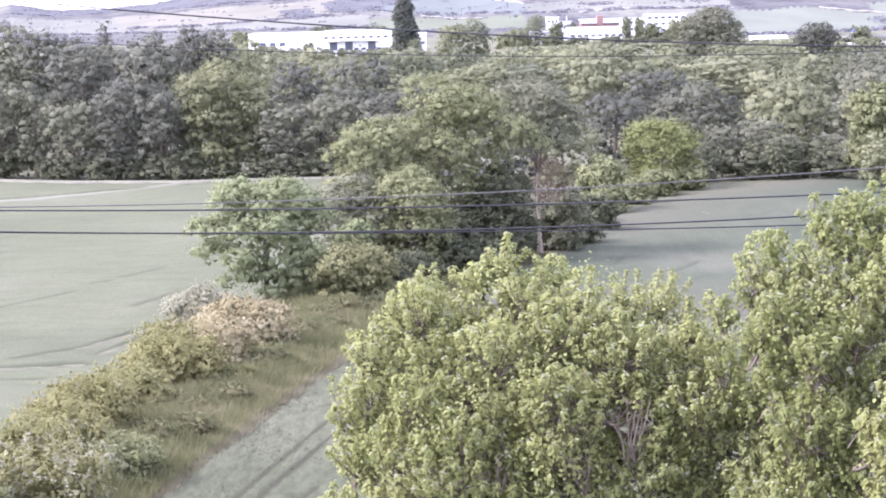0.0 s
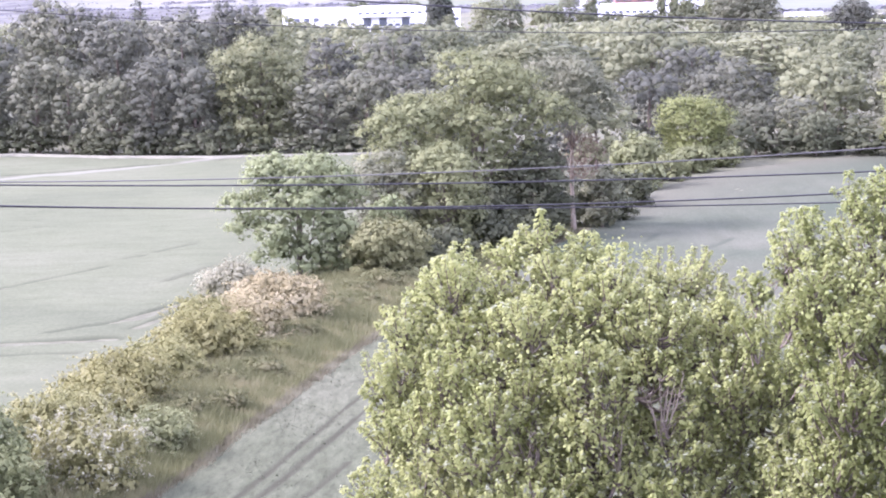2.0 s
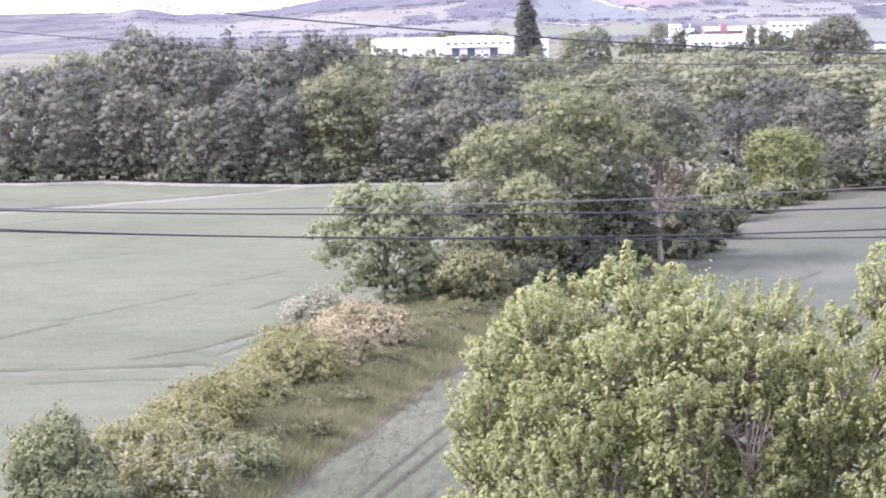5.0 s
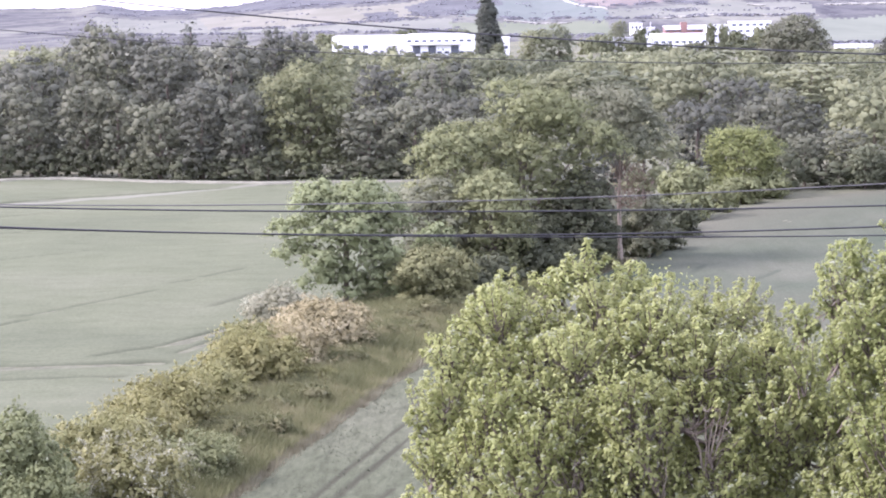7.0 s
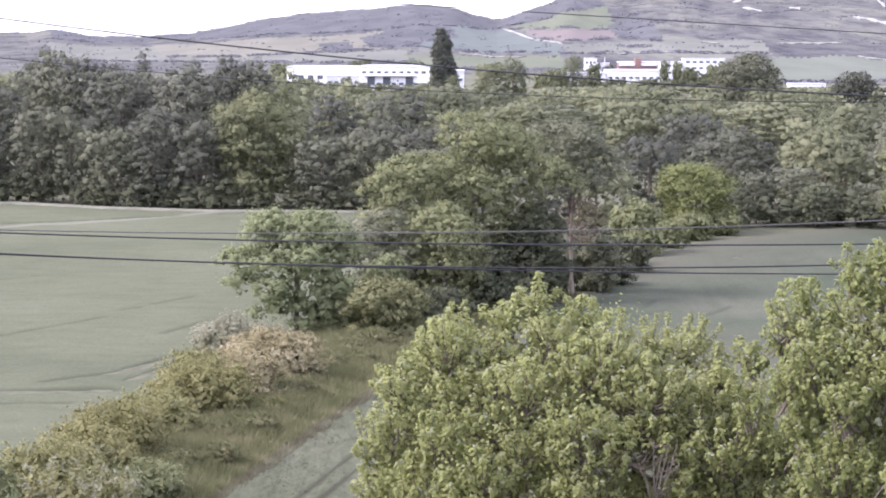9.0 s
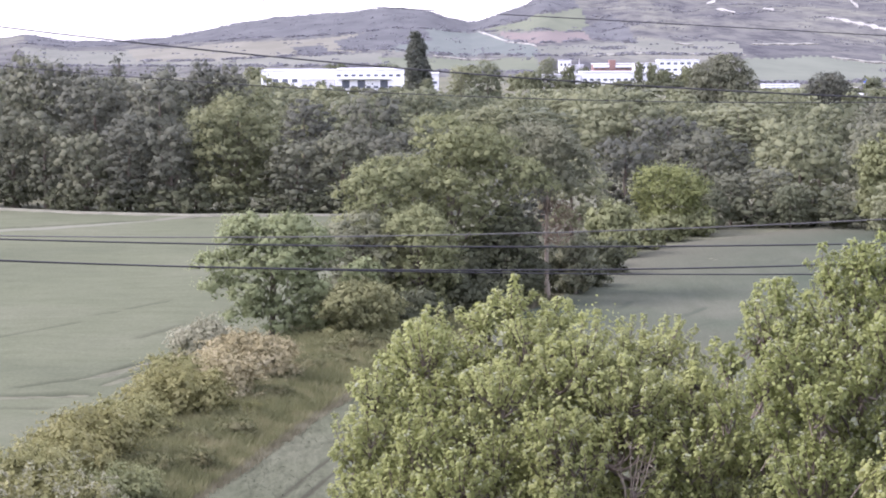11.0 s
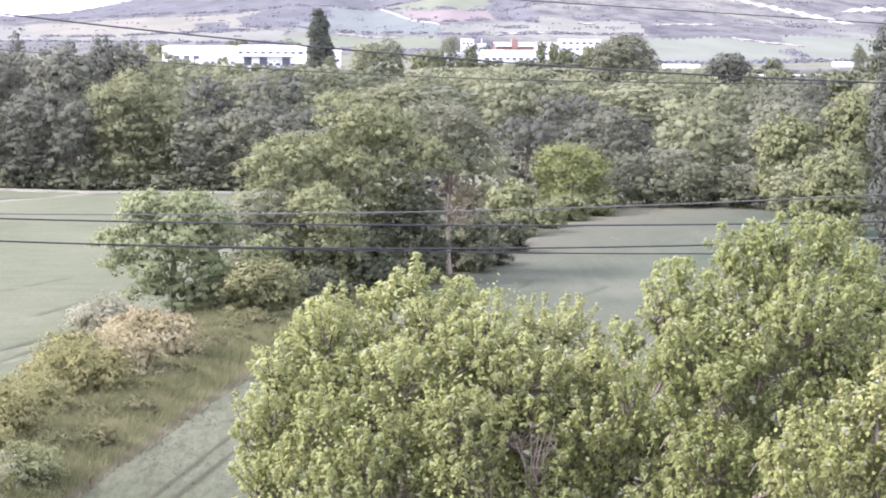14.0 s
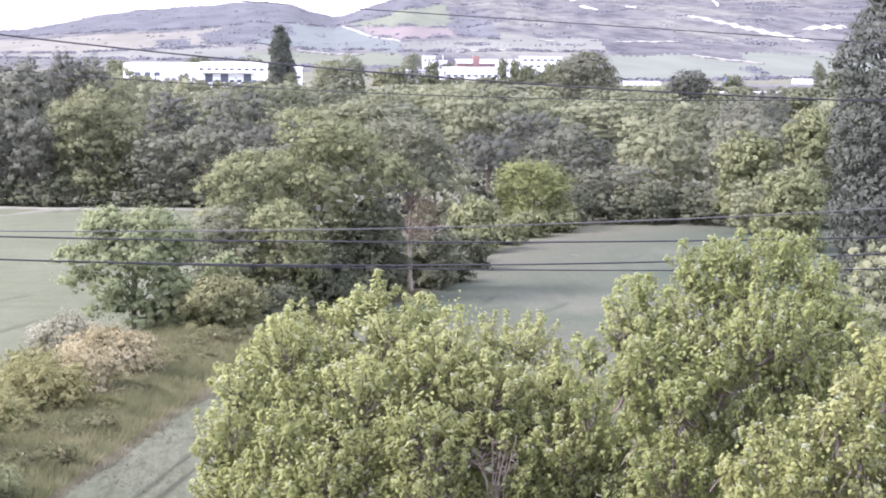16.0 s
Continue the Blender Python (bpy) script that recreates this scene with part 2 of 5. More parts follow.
MAT["ground"] = material("rough_grassland", ground_build, 0.95, 0, 0.1)
MAT["hill"] = material("hazed_hillside", hill_build, 0.95, 0, 0.0)


# ---- building tools ----
def mesh_from(name, verts, faces, mats, smooth=False, normals=None):
    """A mesh from an array of points and an array of faces that all have the same number of corners."""
    me = bpy.data.meshes.new(name)
    verts, faces = np.asarray(verts, dtype=np.float32), np.asarray(faces, dtype=np.int32)
    k = faces.shape[1]
    me.vertices.add(len(verts))
    me.vertices.foreach_set("co", verts.ravel())
    me.loops.add(faces.size)
    me.loops.foreach_set("vertex_index", faces.ravel())
    me.polygons.add(len(faces))
    me.polygons.foreach_set("loop_start", np.arange(0, faces.size, k, dtype=np.int32))
    me.polygons.foreach_set("use_smooth", np.full(len(faces), smooth, dtype=bool))
    for m in mats:
        me.materials.append(m)
    me.update(calc_edges=True)
    if normals is not None:
        me.normals_split_custom_set_from_vertices(normals.astype(np.float32))
    return me


def part(name, data, parent, label=""):
    ob = new(name, data)
    ob.parent = parent
    return tagged(ob, label)


def empty(name, label, category, at=(0, 0, 0), group="", kind=""):
    ob = new(name)
    ob.location = at
    ob.empty_display_size = 0.5
    return tagged(ob, label, category, group, kind)


def unit(v):
    return v / np.maximum(np.linalg.norm(v, axis=1, keepdims=True), 1e-9)


def leaf_arrays(rng, at, facing, size, wide=0.34, along=None, scale=None):
    """Folded leaves at the points, each lying across its facing."""
    n = len(at)
    facing = unit(facing)
    a = along if along is not None else rng.normal(size=(n, 3))
    a = unit(a - facing * (a * facing).sum(1, keepdims=True))
    b = np.cross(facing, a)
    s = (size * rng.uniform(0.65, 1.35, n))[:, None]
    if scale is not None:
        s = s * scale
    lift = facing * s * 0.12
    base, tip = at - a * s * 0.45, at + a * s * 0.55 - facing * s * 0.08
    left, right = at + b * s * wide + lift, at - b * s * wide + lift
    i = np.arange(n)[:, None]
    v = np.stack([base, right, tip, left], 1).reshape(-1, 3)
    f = (i[:, :, None] * 4 + np.array([[0, 1, 2], [0, 2, 3]])[None]).reshape(-1, 3)
    return v, f


def tube_arrays(points, radii, sides=7):
    """A tapered tube along the points."""
    p = np.asarray(points, dtype=float)
    d = unit(np.gradient(p, axis=0))
    ref = np.array([0.31, 0.95, 0.05])
    u = unit(np.cross(d, ref))
    w = np.cross(d, u)
    ang = np.linspace(0, 2 * math.pi, sides, endpoint=False)
    v = p[:, None] + (np.cos(ang)[None, :, None] * u[:, None] + np.sin(ang)[None, :, None] * w[:, None]) * np.asarray(radii)[:, None, None]
    f = []
    for k in range(len(p) - 1):
        for s in range(sides):
            t = (s + 1) % sides
            f.append((k * sides + s, k * sides + t, (k + 1) * sides + t, (k + 1) * sides + s))
    return v.reshape(-1, 3), np.array(f)


def join_arrays(pairs):
    vs, fs, off = [], [], 0
    for v, f in pairs:
        vs.append(v)
        fs.append(f + off)
        off += len(v)
    return np.concatenate(vs), np.concatenate(fs)


def random_lobes(rng, h, hw, low=0.12, count=9, depth=1.0):
    """The big boughs of a rounded crown that reaches down to its skirt: ellipsoids x, y, z, rx, ry, rz."""
    zc, rz = h * (0.5 + low / 2), h * (0.5 - low / 2)
    lobes = [(0, 0, zc, hw * 0.78, hw * 0.78 * depth, rz * 0.86)]
    for k in range(count + 3):
        az = 2.4 * k + rng.uniform(-0.4, 0.4)
        up = -0.45 + 1.25 * (k + rng.uniform(0, 0.8)) / (count + 3)
        out = math.sqrt(max(0.08, 1 - up * up)) * 0.66
        r = hw * rng.uniform(0.27, 0.46)
        rr = min(r * rng.uniform(0.7, 1.0), rz * 0.5)
        lobes.append((math.cos(az) * hw * out, math.sin(az) * hw * out * depth, min(zc + up * rz * 0.8, h - rr), r, r * depth, rr))
    if low < 0.2:
        for k in range(7):
            az = 2 * math.pi * (k + rng.uniform(-0.25, 0.25)) / 7
            r = hw * rng.uniform(0.34, 0.46)
            lobes.append((math.cos(az) * hw * 0.58, math.sin(az) * hw * 0.58 * depth, h * rng.uniform(0.1, 0.24), r, r * depth, h * rng.uniform(0.13, 0.2)))
    return lobes


def spread_points(rng, lobes, gap, under=-0.4, sunk=0.78):
    """Points spread evenly over the outside of the lobes, none nearer to another than gap: places, the way out, the lobe's number."""
    L = np.array(lobes, dtype=float)
    area = L[:, 3] * L[:, 4] + L[:, 3] * L[:, 5] + L[:, 4] * L[:, 5]
    n = int(area.sum() * 4.2 / (gap * gap) * 2.6) + 30
    k = rng.choice(len(L), size=n, p=area / area.sum())
    d = unit(rng.normal(size=(n, 3)))
    d[:, 2] = np.where(d[:, 2] < under, -d[:, 2], d[:, 2])
    c = L[k, :3] + d * L[k, 3:] * rng.uniform(0.9, 1.04, (n, 1))
    ok = c[:, 2] > 0.08
    for m in range(len(L)):
        ok &= ~(((((c - L[m, :3]) / L[m, 3:]) ** 2).sum(1) < sunk) & (k != m))
    c, o, k = c[ok], unit(d / L[k, 3:])[ok], k[ok]
    cells, taken = {}, []
    key = np.floor(c / gap).astype(int)
    for i, (p, q) in enumerate(zip(c.tolist(), key.tolist())):
        free = True
        for dx in (-1, 0, 1):
            for dy in (-1, 0, 1):
                for dz in (-1, 0, 1):
                    for e in cells.get((q[0] + dx, q[1] + dy, q[2] + dz), ()):
                        if (p[0] - e[0]) ** 2 + (p[1] - e[1]) ** 2 + (p[2] - e[2]) ** 2 < gap * gap:
                            free = False
        if free:
            cells.setdefault(tuple(q), []).append(p)
            taken.append(i)
    return c[taken], o[taken], k[taken]


def sub_boughs(rng, lobes, least):
    """Breaks each bough into rounded tiers over its upper and outer side, of uneven size, with gaps under them."""
    made = []
    for q in lobes:
        c, r = np.array(q[:3], dtype=float), np.array(q[3:], dtype=float)
        n = int(np.clip(9 * (r.mean() / least) ** 0.9, 3, 16))
        i = np.arange(n) + rng.uniform(0, 1)
        z = 1 - 1.45 * (i / n)
        a = i * 2.399963 + rng.uniform(-0.5, 0.5, n)
        w = np.sqrt(np.maximum(0, 1 - z * z))
        for d in np.column_stack([np.cos(a) * w, np.sin(a) * w, z]):
            k = rng.uniform(0.3, 0.56)
            made.append((*(c + d * r * rng.uniform(0.62, 0.84)), r[0] * k, r[1] * k, min(r[2], r[0] * 1.2) * k * rng.uniform(0.6, 0.9)))
    return made


def puff_leaves(rng, mid, out, rr, leaf, body, fringe, wide):
    """Leaf clumps: close large leaves over the upper and outer side of each, small ones standing off it. Points, faces, normals."""
    pairs, norms = [], []
    for count, lo, hi, size, w in ((body, 0.45, 0.95, 1.5, 0.42), (fringe, 0.8, 1.45, 1.0, wide)):
        d = unit(rng.normal(size=(len(mid) * count, 3)))
        ci = np.repeat(np.arange(len(mid)), count)
        lean = out[ci] * 0.7 + [0, 0, 0.7]
        back = (d * lean).sum(1) < -0.25
        d[back] *= -1
        at = mid[ci] + d * rr[ci] * rng.uniform(lo, hi, (len(d), 1)) * [1, 1, 0.82]
        face = d + out[ci] * 0.3 + rng.normal(size=d.shape) * 0.4
        pairs.append(leaf_arrays(rng, at, face, leaf * size, w))
        norms.append(np.repeat(unit(d * 0.65 + out[ci] * 0.75 + [0, 0, 0.1] + rng.normal(size=d.shape) * 0.1), 4, 0))
    v, f = join_arrays(pairs)
    return v, f, np.concatenate(norms)


def ball_arrays():
    """A coarse round form: the directions of its corners, and its faces."""
    bm = bmesh.new()
    bmesh.ops.create_icosphere(bm, subdivisions=2, radius=1.0)
    d, f = np.array([q.co[:] for q in bm.verts]), np.array([[q.index for q in p.verts] for p in bm.faces])
    bm.free()
    d = unit(d)
    return d, f[d[f].mean(1)[:, 2] > -0.45]


BALL = ball_arrays()


def dense_clumps(rng, mid, out, rr):
    """Close leaf masses, seen from far off: uneven knobbly cushions. Points, faces, normals."""
    d, f = BALL
    n, k = len(mid), len(d)
    knob = unit(rng.normal(size=(n, 5, 3)) + [0, 0, 0.4])
    swell = 0.62 + 0.42 * np.max(np.einsum("kc,njc->nkj", d, knob), 2).clip(0.1) + rng.normal(size=(n, k)) * 0.16
    v = mid[:, None] + d[None] * [1, 1, 0.78] * (rr * swell)[:, :, None]
    faces = (np.arange(n)[:, None, None] * k + f[None]).reshape(-1, 3)
    soft = unit((d[None] * 0.6 + out[:, None] * 0.7 + rng.normal(size=(n, k, 3)) * 0.16).reshape(-1, 3))
    return v.reshape(-1, 3), faces, soft


def bough_arrays(rng, h, trunk_r, lobes, bare=0.3, lean=(0, 0), limb=0.48):
    """A tapered trunk that forks into limbs towards the lobes."""
    top = h * 0.78
    z = np.linspace(0, top, 8)
    wob = np.cumsum(rng.normal(size=(8, 2)) * 0.02 * h * 0.25, axis=0)
    pts = np.column_stack([wob[:, 0] + lean[0] * z / h, wob[:, 1] + lean[1] * z / h, z])
    rad = trunk_r * np.array([1.35, 1.0, 0.9, 0.8, 0.66, 0.5, 0.34, 0.12])
    out = [tube_arrays(pts, rad, 9)]
    for lb in lobes:
        s = np.array(pts[min(6, max(1, int(len(pts) * max(bare, lb[2] / h * 0.55))))])
        e = np.array(lb[:3], dtype=float)
        t = np.linspace(0, 1, 6)[:, None]
        bow = np.array([0, 0, 0.12 * np.linalg.norm(e - s)])
        p = s + (e - s) * t + bow * np.sin(t * math.pi) + rng.normal(size=(6, 3)) * 0.03 * np.linalg.norm(e - s) * (t * (1 - t) * 4)
        out.append(tube_arrays(p, trunk_r * np.linspace(limb, 0.07, 6), 6))
    return out


def tree(name, label, at, h, hw, leaf_mat, puff=0.5, leaf=0.2, seed=1, low=0.12, lobes=None, bark="bark", trunk_r=None, category="tree", group="",
         depth=1.0, count=9, bare=0.3, bloom=0, body=16, fringe=14, wide=0.36, limb=0.3, limbs=99, sprays=0, reach=1.0, spray_bloom=False, tiers=True, form=0.3, dense=0.0):
    """A tree or bush: an Empty at its foot with a trunk that carries limbs, and a crown of leaf clumps of the radius puff on its boughs."""
    rng = np.random.default_rng(seed)
    root = empty(name, label, category, at, group)
    lobes = lobes or random_lobes(rng, h, hw, low, count, depth)
    mid, out, _ = spread_points(rng, sub_boughs(rng, lobes, (5 if dense else 4) * puff) if tiers else lobes, puff * 1.16, -0.3, 0.7)
    rr = puff * np.exp(rng.normal(size=(len(mid), 1)) * (0.36 if dense else 0.25))
    mid = mid + rng.normal(size=mid.shape) * puff * 0.22
    whole = unit((mid - [0, 0, h * 0.42]) / [hw, hw, h * 0.5])
    v, f, soft = puff_leaves(rng, mid, unit(out + whole * form), rr, leaf, body, fringe, wide)
    if dense:
        bv, bf, bn = dense_clumps(rng, mid, unit(out + whole * form), np.minimum(rr, puff) * dense)
        v, f = join_arrays([(v, f), (bv, bf)])
        soft = np.concatenate([soft, bn])
    # the shaded inside of the boughs
    deep, way, _ = spread_points(rng, [(*q[:3], q[3] * 0.76, q[4] * 0.76, q[5] * 0.78) for q in lobes], puff * 1.25, -0.8, 0.5)
    dv, df = leaf_arrays(rng, np.repeat(deep, 5, 0) + rng.normal(size=(len(deep) * 5, 3)) * puff * 0.4, np.repeat(way, 5, 0) + rng.normal(size=(len(deep) * 5, 3)) * 0.3, leaf * 1.9, 0.45)
    v, f = join_arrays([(v, f), (dv, df)])
    soft = np.concatenate([soft, np.repeat(way, 20, 0)])
    if sprays:
        # long loose shoots that stand out of the crown and feather its outline
        k = rng.choice(len(mid), sprays)
        t = np.linspace(0.25, 1, 12)[None, :, None]
        ax = unit(out[k] + rng.normal(size=(sprays, 3)) * 0.45 + [0, 0, 0.6])[:, None]
        far = (puff * reach * rng.uniform(1.6, 3.2, (sprays, 1)))[:, None]
        p = mid[k][:, None] + ax * far * t - np.array([0, 0, 0.35 * reach]) * far * t * t
        p = (p + rng.normal(size=p.shape) * 0.04).reshape(-1, 3)
        fc = unit(np.repeat(ax[:, 0], 12, 0) * 0.3 + rng.normal(size=p.shape) * 0.7 + [0, -0.2, 0.6])
        sv, sf = leaf_arrays(rng, p, fc, leaf * 0.95, wide)
        sn = np.repeat(unit(fc + [-0.1, -0.2, 0.4]), 4, 0)
        if spray_bloom:
            tagged(part("blossom_spray", mesh_from("blossom_spray", sv, sf, [MAT["white_bloom"]], True, sn), root), "loose sprays of white blossom", kind="stuff")
        else:
            v, f = join_arrays([(v, f), (sv, sf)])
            soft = np.concatenate([soft, sn])
    part("crown", mesh_from("crown", v, f, [MAT[leaf_mat]], True, soft), root)
    if bloom:
        k = rng.choice(len(mid), bloom)
        d = unit(rng.normal(size=(bloom, 3)) + out[k] + [0, 0, 0.6])
        v, f = leaf_arrays(rng, mid[k] + d * rr[k] * 1.1, d, leaf * 0.9, 0.45)
        part("blossom", mesh_from("blossom", v, f, [MAT["white_bloom"]]), root, "small white blossom")
    arms = bough_arrays(rng, h, trunk_r or 0.022 * h, lobes[:limbs], bare, limb=limb)
    if bark != "bark":  # a pale bare trunk under dark limbs
        v, f = join_arrays(arms[1:])
        part("limb", mesh_from("limb", v, f, [MAT["bark"]], True), root, "thin dark limbs")
        arms = arms[:1]
    v, f = join_arrays(arms)
    part("trunk", mesh_from("trunk", v, f, [MAT[bark]], True), root)
    return root


# ---- ground, hills and fields ----
RIDGE = [(-60, 0.5), (-30, 0.35), (-12.7, 0.24), (-11.85, 0.21), (-11.2, 0.33), (-10.1, 0.14), (-8.9, 0.13), (-7.5, 0.24), (-6.7, 0.39), (-5.5, 0.64),
         (-4.2, 0.79), (-2.7, 0.9), (-1.65, 1.02), (-0.6, 0.9), (0.0, 0.72), (0.52, 0.6), (1.05, 0.77), (1.94, 1.07), (2.24, 1.31), (2.5, 1.37),
         (3.0, 1.25), (4.0, 1.21), (4.7, 1.39), (5.5, 1.43), (6.1, 1.36), (7.0, 1.5), (8.9, 1.53), (11.2, 1.55), (15.3, 1.57), (40, 1.0), (60, 0.5)]
RIDGE_AT, FOOT_AT = 4200.0, 1450.0


def terrain(x, y):
    """Height of the land: a flat valley that climbs to the ridge of hills."""
    x, y = np.asarray(x, dtype=float), np.asarray(y, dtype=float)
    r = np.hypot(x, y)
    az = np.degrees(np.arctan2(x, y))
    e = np.interp(az, [a for a, _ in RIDGE], [b for _, b in RIDGE])
    top = 20 + RIDGE_AT * np.tan(np.radians(e))
    s = np.clip((r - FOOT_AT) / (RIDGE_AT - FOOT_AT), 0, 1)
    roll = 6.0 * np.sin(x / 170 + 1.3) * np.sin(y / 260 + 0.4)
    past = np.clip((r - RIDGE_AT) / 600, 0, 1)
    return top * s ** 1.35 + roll * 4 * s * (1 - s) * np.clip(top / 110, 0.25, 1) - 60 * past


# land use beyond the valley: (bearing in degrees, near distance, far distance) along each piece
PATCHES = [
    ("far_wood", [(-11.24, 3164, 4195), (-8.35, 3734, 4195), (-6.29, 2964, 4195), (-4.22, 2858, 4195), (-2.45, 2964, 4195), (-1.24, 3096, 4195), (-0.34, 3150, 4195), (0.56, 3318, 4195)]),
    ("far_wood", [(0.56, 3376, 4195), (1.46, 3304, 4195), (2.36, 3206, 4195), (3.26, 3594, 4195)]),
    ("far_green", [(0.68, 3264, 3276), (1.76, 2966, 3240), (2.66, 2742, 3226), (3.32, 2792, 3600), (3.53, 2772, 3328)]),
    ("far_red", [(1.22, 2972, 3066), (2.3, 2136, 2738), (2.96, 2250, 2786), (3.6, 2410, 2772)]),
    ("far_pale", [(-11.24, 1980, 2790), (-8.5, 1892, 2824), (-5.72, 1746, 2032), (-3.93, 1702, 2014), (-1.84, 1696, 1982)]),
    ("far_teal", [(-1.84, 2116, 2882), (-0.64, 1998, 3116), (0.68, 2056, 3290), (1.46, 1934, 2766), (2.24, 1850, 2064)]),
    ("far_green", [(-1.84, 1556, 1862), (-0.65, 1556, 1872), (1.31, 1538, 1858), (2.3, 1512, 1794)]),
    ("far_pale", [(2.3, 1836, 2028), (4.01, 1868, 2204), (5.66, 1874, 2232), (7.59, 1856, 2184)]),
    ("far_tan", [(-8.5, 2208, 2942), (-6.45, 2018, 2776), (-4.11, 2002, 2700), (-2.45, 2074, 2922)]),
    ("far_meadow", [(7.74, 1086, 1774), (9.46, 1118, 1836), (10.59, 1152, 1742), (11.72, 1188, 1634)]),
    ("far_meadow", [(11.28, 1658, 1928), (12.15, 1224, 1926), (13.13, 1226, 1924), (15.31, 1268, 1942)]),
    ("far_wood", [(-3.04, 2210, 2670), (-2.44, 2118, 2880), (-1.84, 2116, 3034), (-1.24, 2440, 3096), (-0.64, 2712, 3234)]),
    ("far_wood", [(-4.17, 2068, 2390), (-3.34, 2024, 2460)]),
    ("far_wood", [(3.5, 2622, 2900), (4.16, 2348, 3236), (4.76, 2168, 2714)]),
    ("chalk", [(9.73, 2744, 2810), (10.93, 2492, 2584), (12.14, 2306, 2392), (13.13, 2162, 2266)]),
    ("chalk", [(6.71, 3476, 3650), (6.95, 3582, 3696)]),
    ("chalk", [(6.96, 3166, 3338), (7.48, 3008, 3110)]),
    ("chalk", [(8.18, 3136, 3312), (8.47, 3056, 3230)]),
    ("chalk", [(11.3, 3794, 3898), (11.77, 3698, 3800)]),
    ("chalk", [(12.78, 2422, 2474), (13.44, 2432, 2558), (13.98, 2462, 2514)]),
    ("chalk", [(10.38, 3666, 3744), (10.65, 2980, 3534)]),
    ("terrace", [(5.88, 2130, 2186), (6.4, 2098, 2150)]),
    ("terrace", [(7.89, 2094, 2140), (9.66, 2136, 2178)]),
    ("terrace", [(9.96, 1814, 1854), (10.69, 1730, 1768), (11.86, 1634, 1672)]),
    ("terrace", [(-0.51, 1914, 1956), (1.29, 1818, 1844)]),
    ("terrace", [(3.17, 1830, 1860), (5.66, 1868, 1898), (7.74, 1844, 1870)]),
    ("chalk", [(0.68, 3238, 3316), (2.24, 2032, 2082)]),
]


def ground_sheet():
    """One sheet from under the window to the ridge; each face takes the material of the land that it lies in."""
    fine = np.arange(-16, 16.01, 0.09)
    az = np.concatenate([np.arange(-180, -60, 10.0), np.arange(-60, -16, 2.0), fine, np.arange(18, 60, 2.0), np.arange(60, 180, 10.0)])
    rr = np.concatenate([[0.02, 10, 25, 50, 100, 160, 240, 350, 500, 700, 900], np.arange(1060, 4220, 30.0), [4260, 4300, 4400, 4550, 4800]])
    A, R = np.meshgrid(np.radians(az), rr)
    X, Y = R * np.sin(A) + 0.7 * np.exp(-R), R * np.cos(A)
    Z = terrain(X, Y)
    m, n = len(az), len(rr)
    idx = np.arange(n * m).reshape(n, m)
    nxt = np.roll(idx, -1, axis=1)
    f = np.stack([idx[:-1], nxt[:-1], nxt[1:], idx[1:]], -1).reshape(-1, 4)
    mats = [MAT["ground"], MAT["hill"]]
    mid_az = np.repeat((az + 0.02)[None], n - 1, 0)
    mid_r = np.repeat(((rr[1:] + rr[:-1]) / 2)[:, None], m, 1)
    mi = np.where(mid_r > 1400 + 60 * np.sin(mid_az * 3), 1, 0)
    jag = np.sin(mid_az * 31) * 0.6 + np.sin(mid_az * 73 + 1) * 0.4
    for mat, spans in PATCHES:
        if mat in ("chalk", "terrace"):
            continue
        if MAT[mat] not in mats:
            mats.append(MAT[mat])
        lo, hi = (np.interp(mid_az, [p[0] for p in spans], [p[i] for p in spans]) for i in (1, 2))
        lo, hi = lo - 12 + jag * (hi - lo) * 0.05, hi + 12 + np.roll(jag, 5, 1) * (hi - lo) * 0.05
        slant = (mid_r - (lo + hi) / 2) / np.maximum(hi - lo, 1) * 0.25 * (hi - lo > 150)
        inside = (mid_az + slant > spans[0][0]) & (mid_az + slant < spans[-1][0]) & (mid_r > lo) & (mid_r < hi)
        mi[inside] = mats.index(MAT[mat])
    me = mesh_from("ground", np.column_stack([X.ravel(), Y.ravel(), Z.ravel()]), f, mats, True)
    me.polygons.foreach_set("material_index", mi.ravel().astype(np.int32))
    return tagged(new("ground", me), "grassy valley floor rising to hills of fields and scrub, haze put into their colour", "ground", kind="structure")


ground_sheet()


def chalk_track(mat, spans, seed):
    """A pale track or scar that follows the slope, with frayed edges, thickened into the ground."""
    rng = np.random.default_rng(seed)
    a = np.linspace(spans[0][0], spans[-1][0], 90)
    lo, hi = (np.interp(a, [p[0] for p in spans], [p[i] for p in spans]) for i in (1, 2))
    mid = (lo + hi) / 2 + 7 * np.sin(a * 9 + seed) + rng.normal(size=90) * 2
    half = (hi - lo) * 0.4 * np.clip(np.minimum(np.arange(90), 89 - np.arange(90)) / 8, 0.1, 1) * (0.75 + 0.35 * np.sin(a * 17 + seed * 2) + rng.normal(size=90) * 0.12)
    v = []
    for d in (-1, 1):
        r, az = mid + d * half, np.radians(a)
        x, y = r * np.sin(az), r * np.cos(az)
        v.append(np.column_stack([x, y, terrain(x, y) + 0.9]))
    v = np.concatenate([v[0], v[1], v[0] - [0, 0, 3], v[1] - [0, 0, 3]])
    i = np.arange(89)
    f = np.concatenate([np.column_stack([i + p, i + 1 + p, i + 1 + q, i + q]) for p, q in ((0, 90), (180, 0), (90, 270))])
    tagged(new("chalk_track", mesh_from("chalk_track", v, f, [MAT[mat]])), "pale chalky track across the far hillside", "track", "chalk tracks", "structure")


for k, (mat, spans) in enumerate(p for p in PATCHES if p[0] in ("chalk", "terrace")):
    chalk_track(mat, spans, 400 + k)


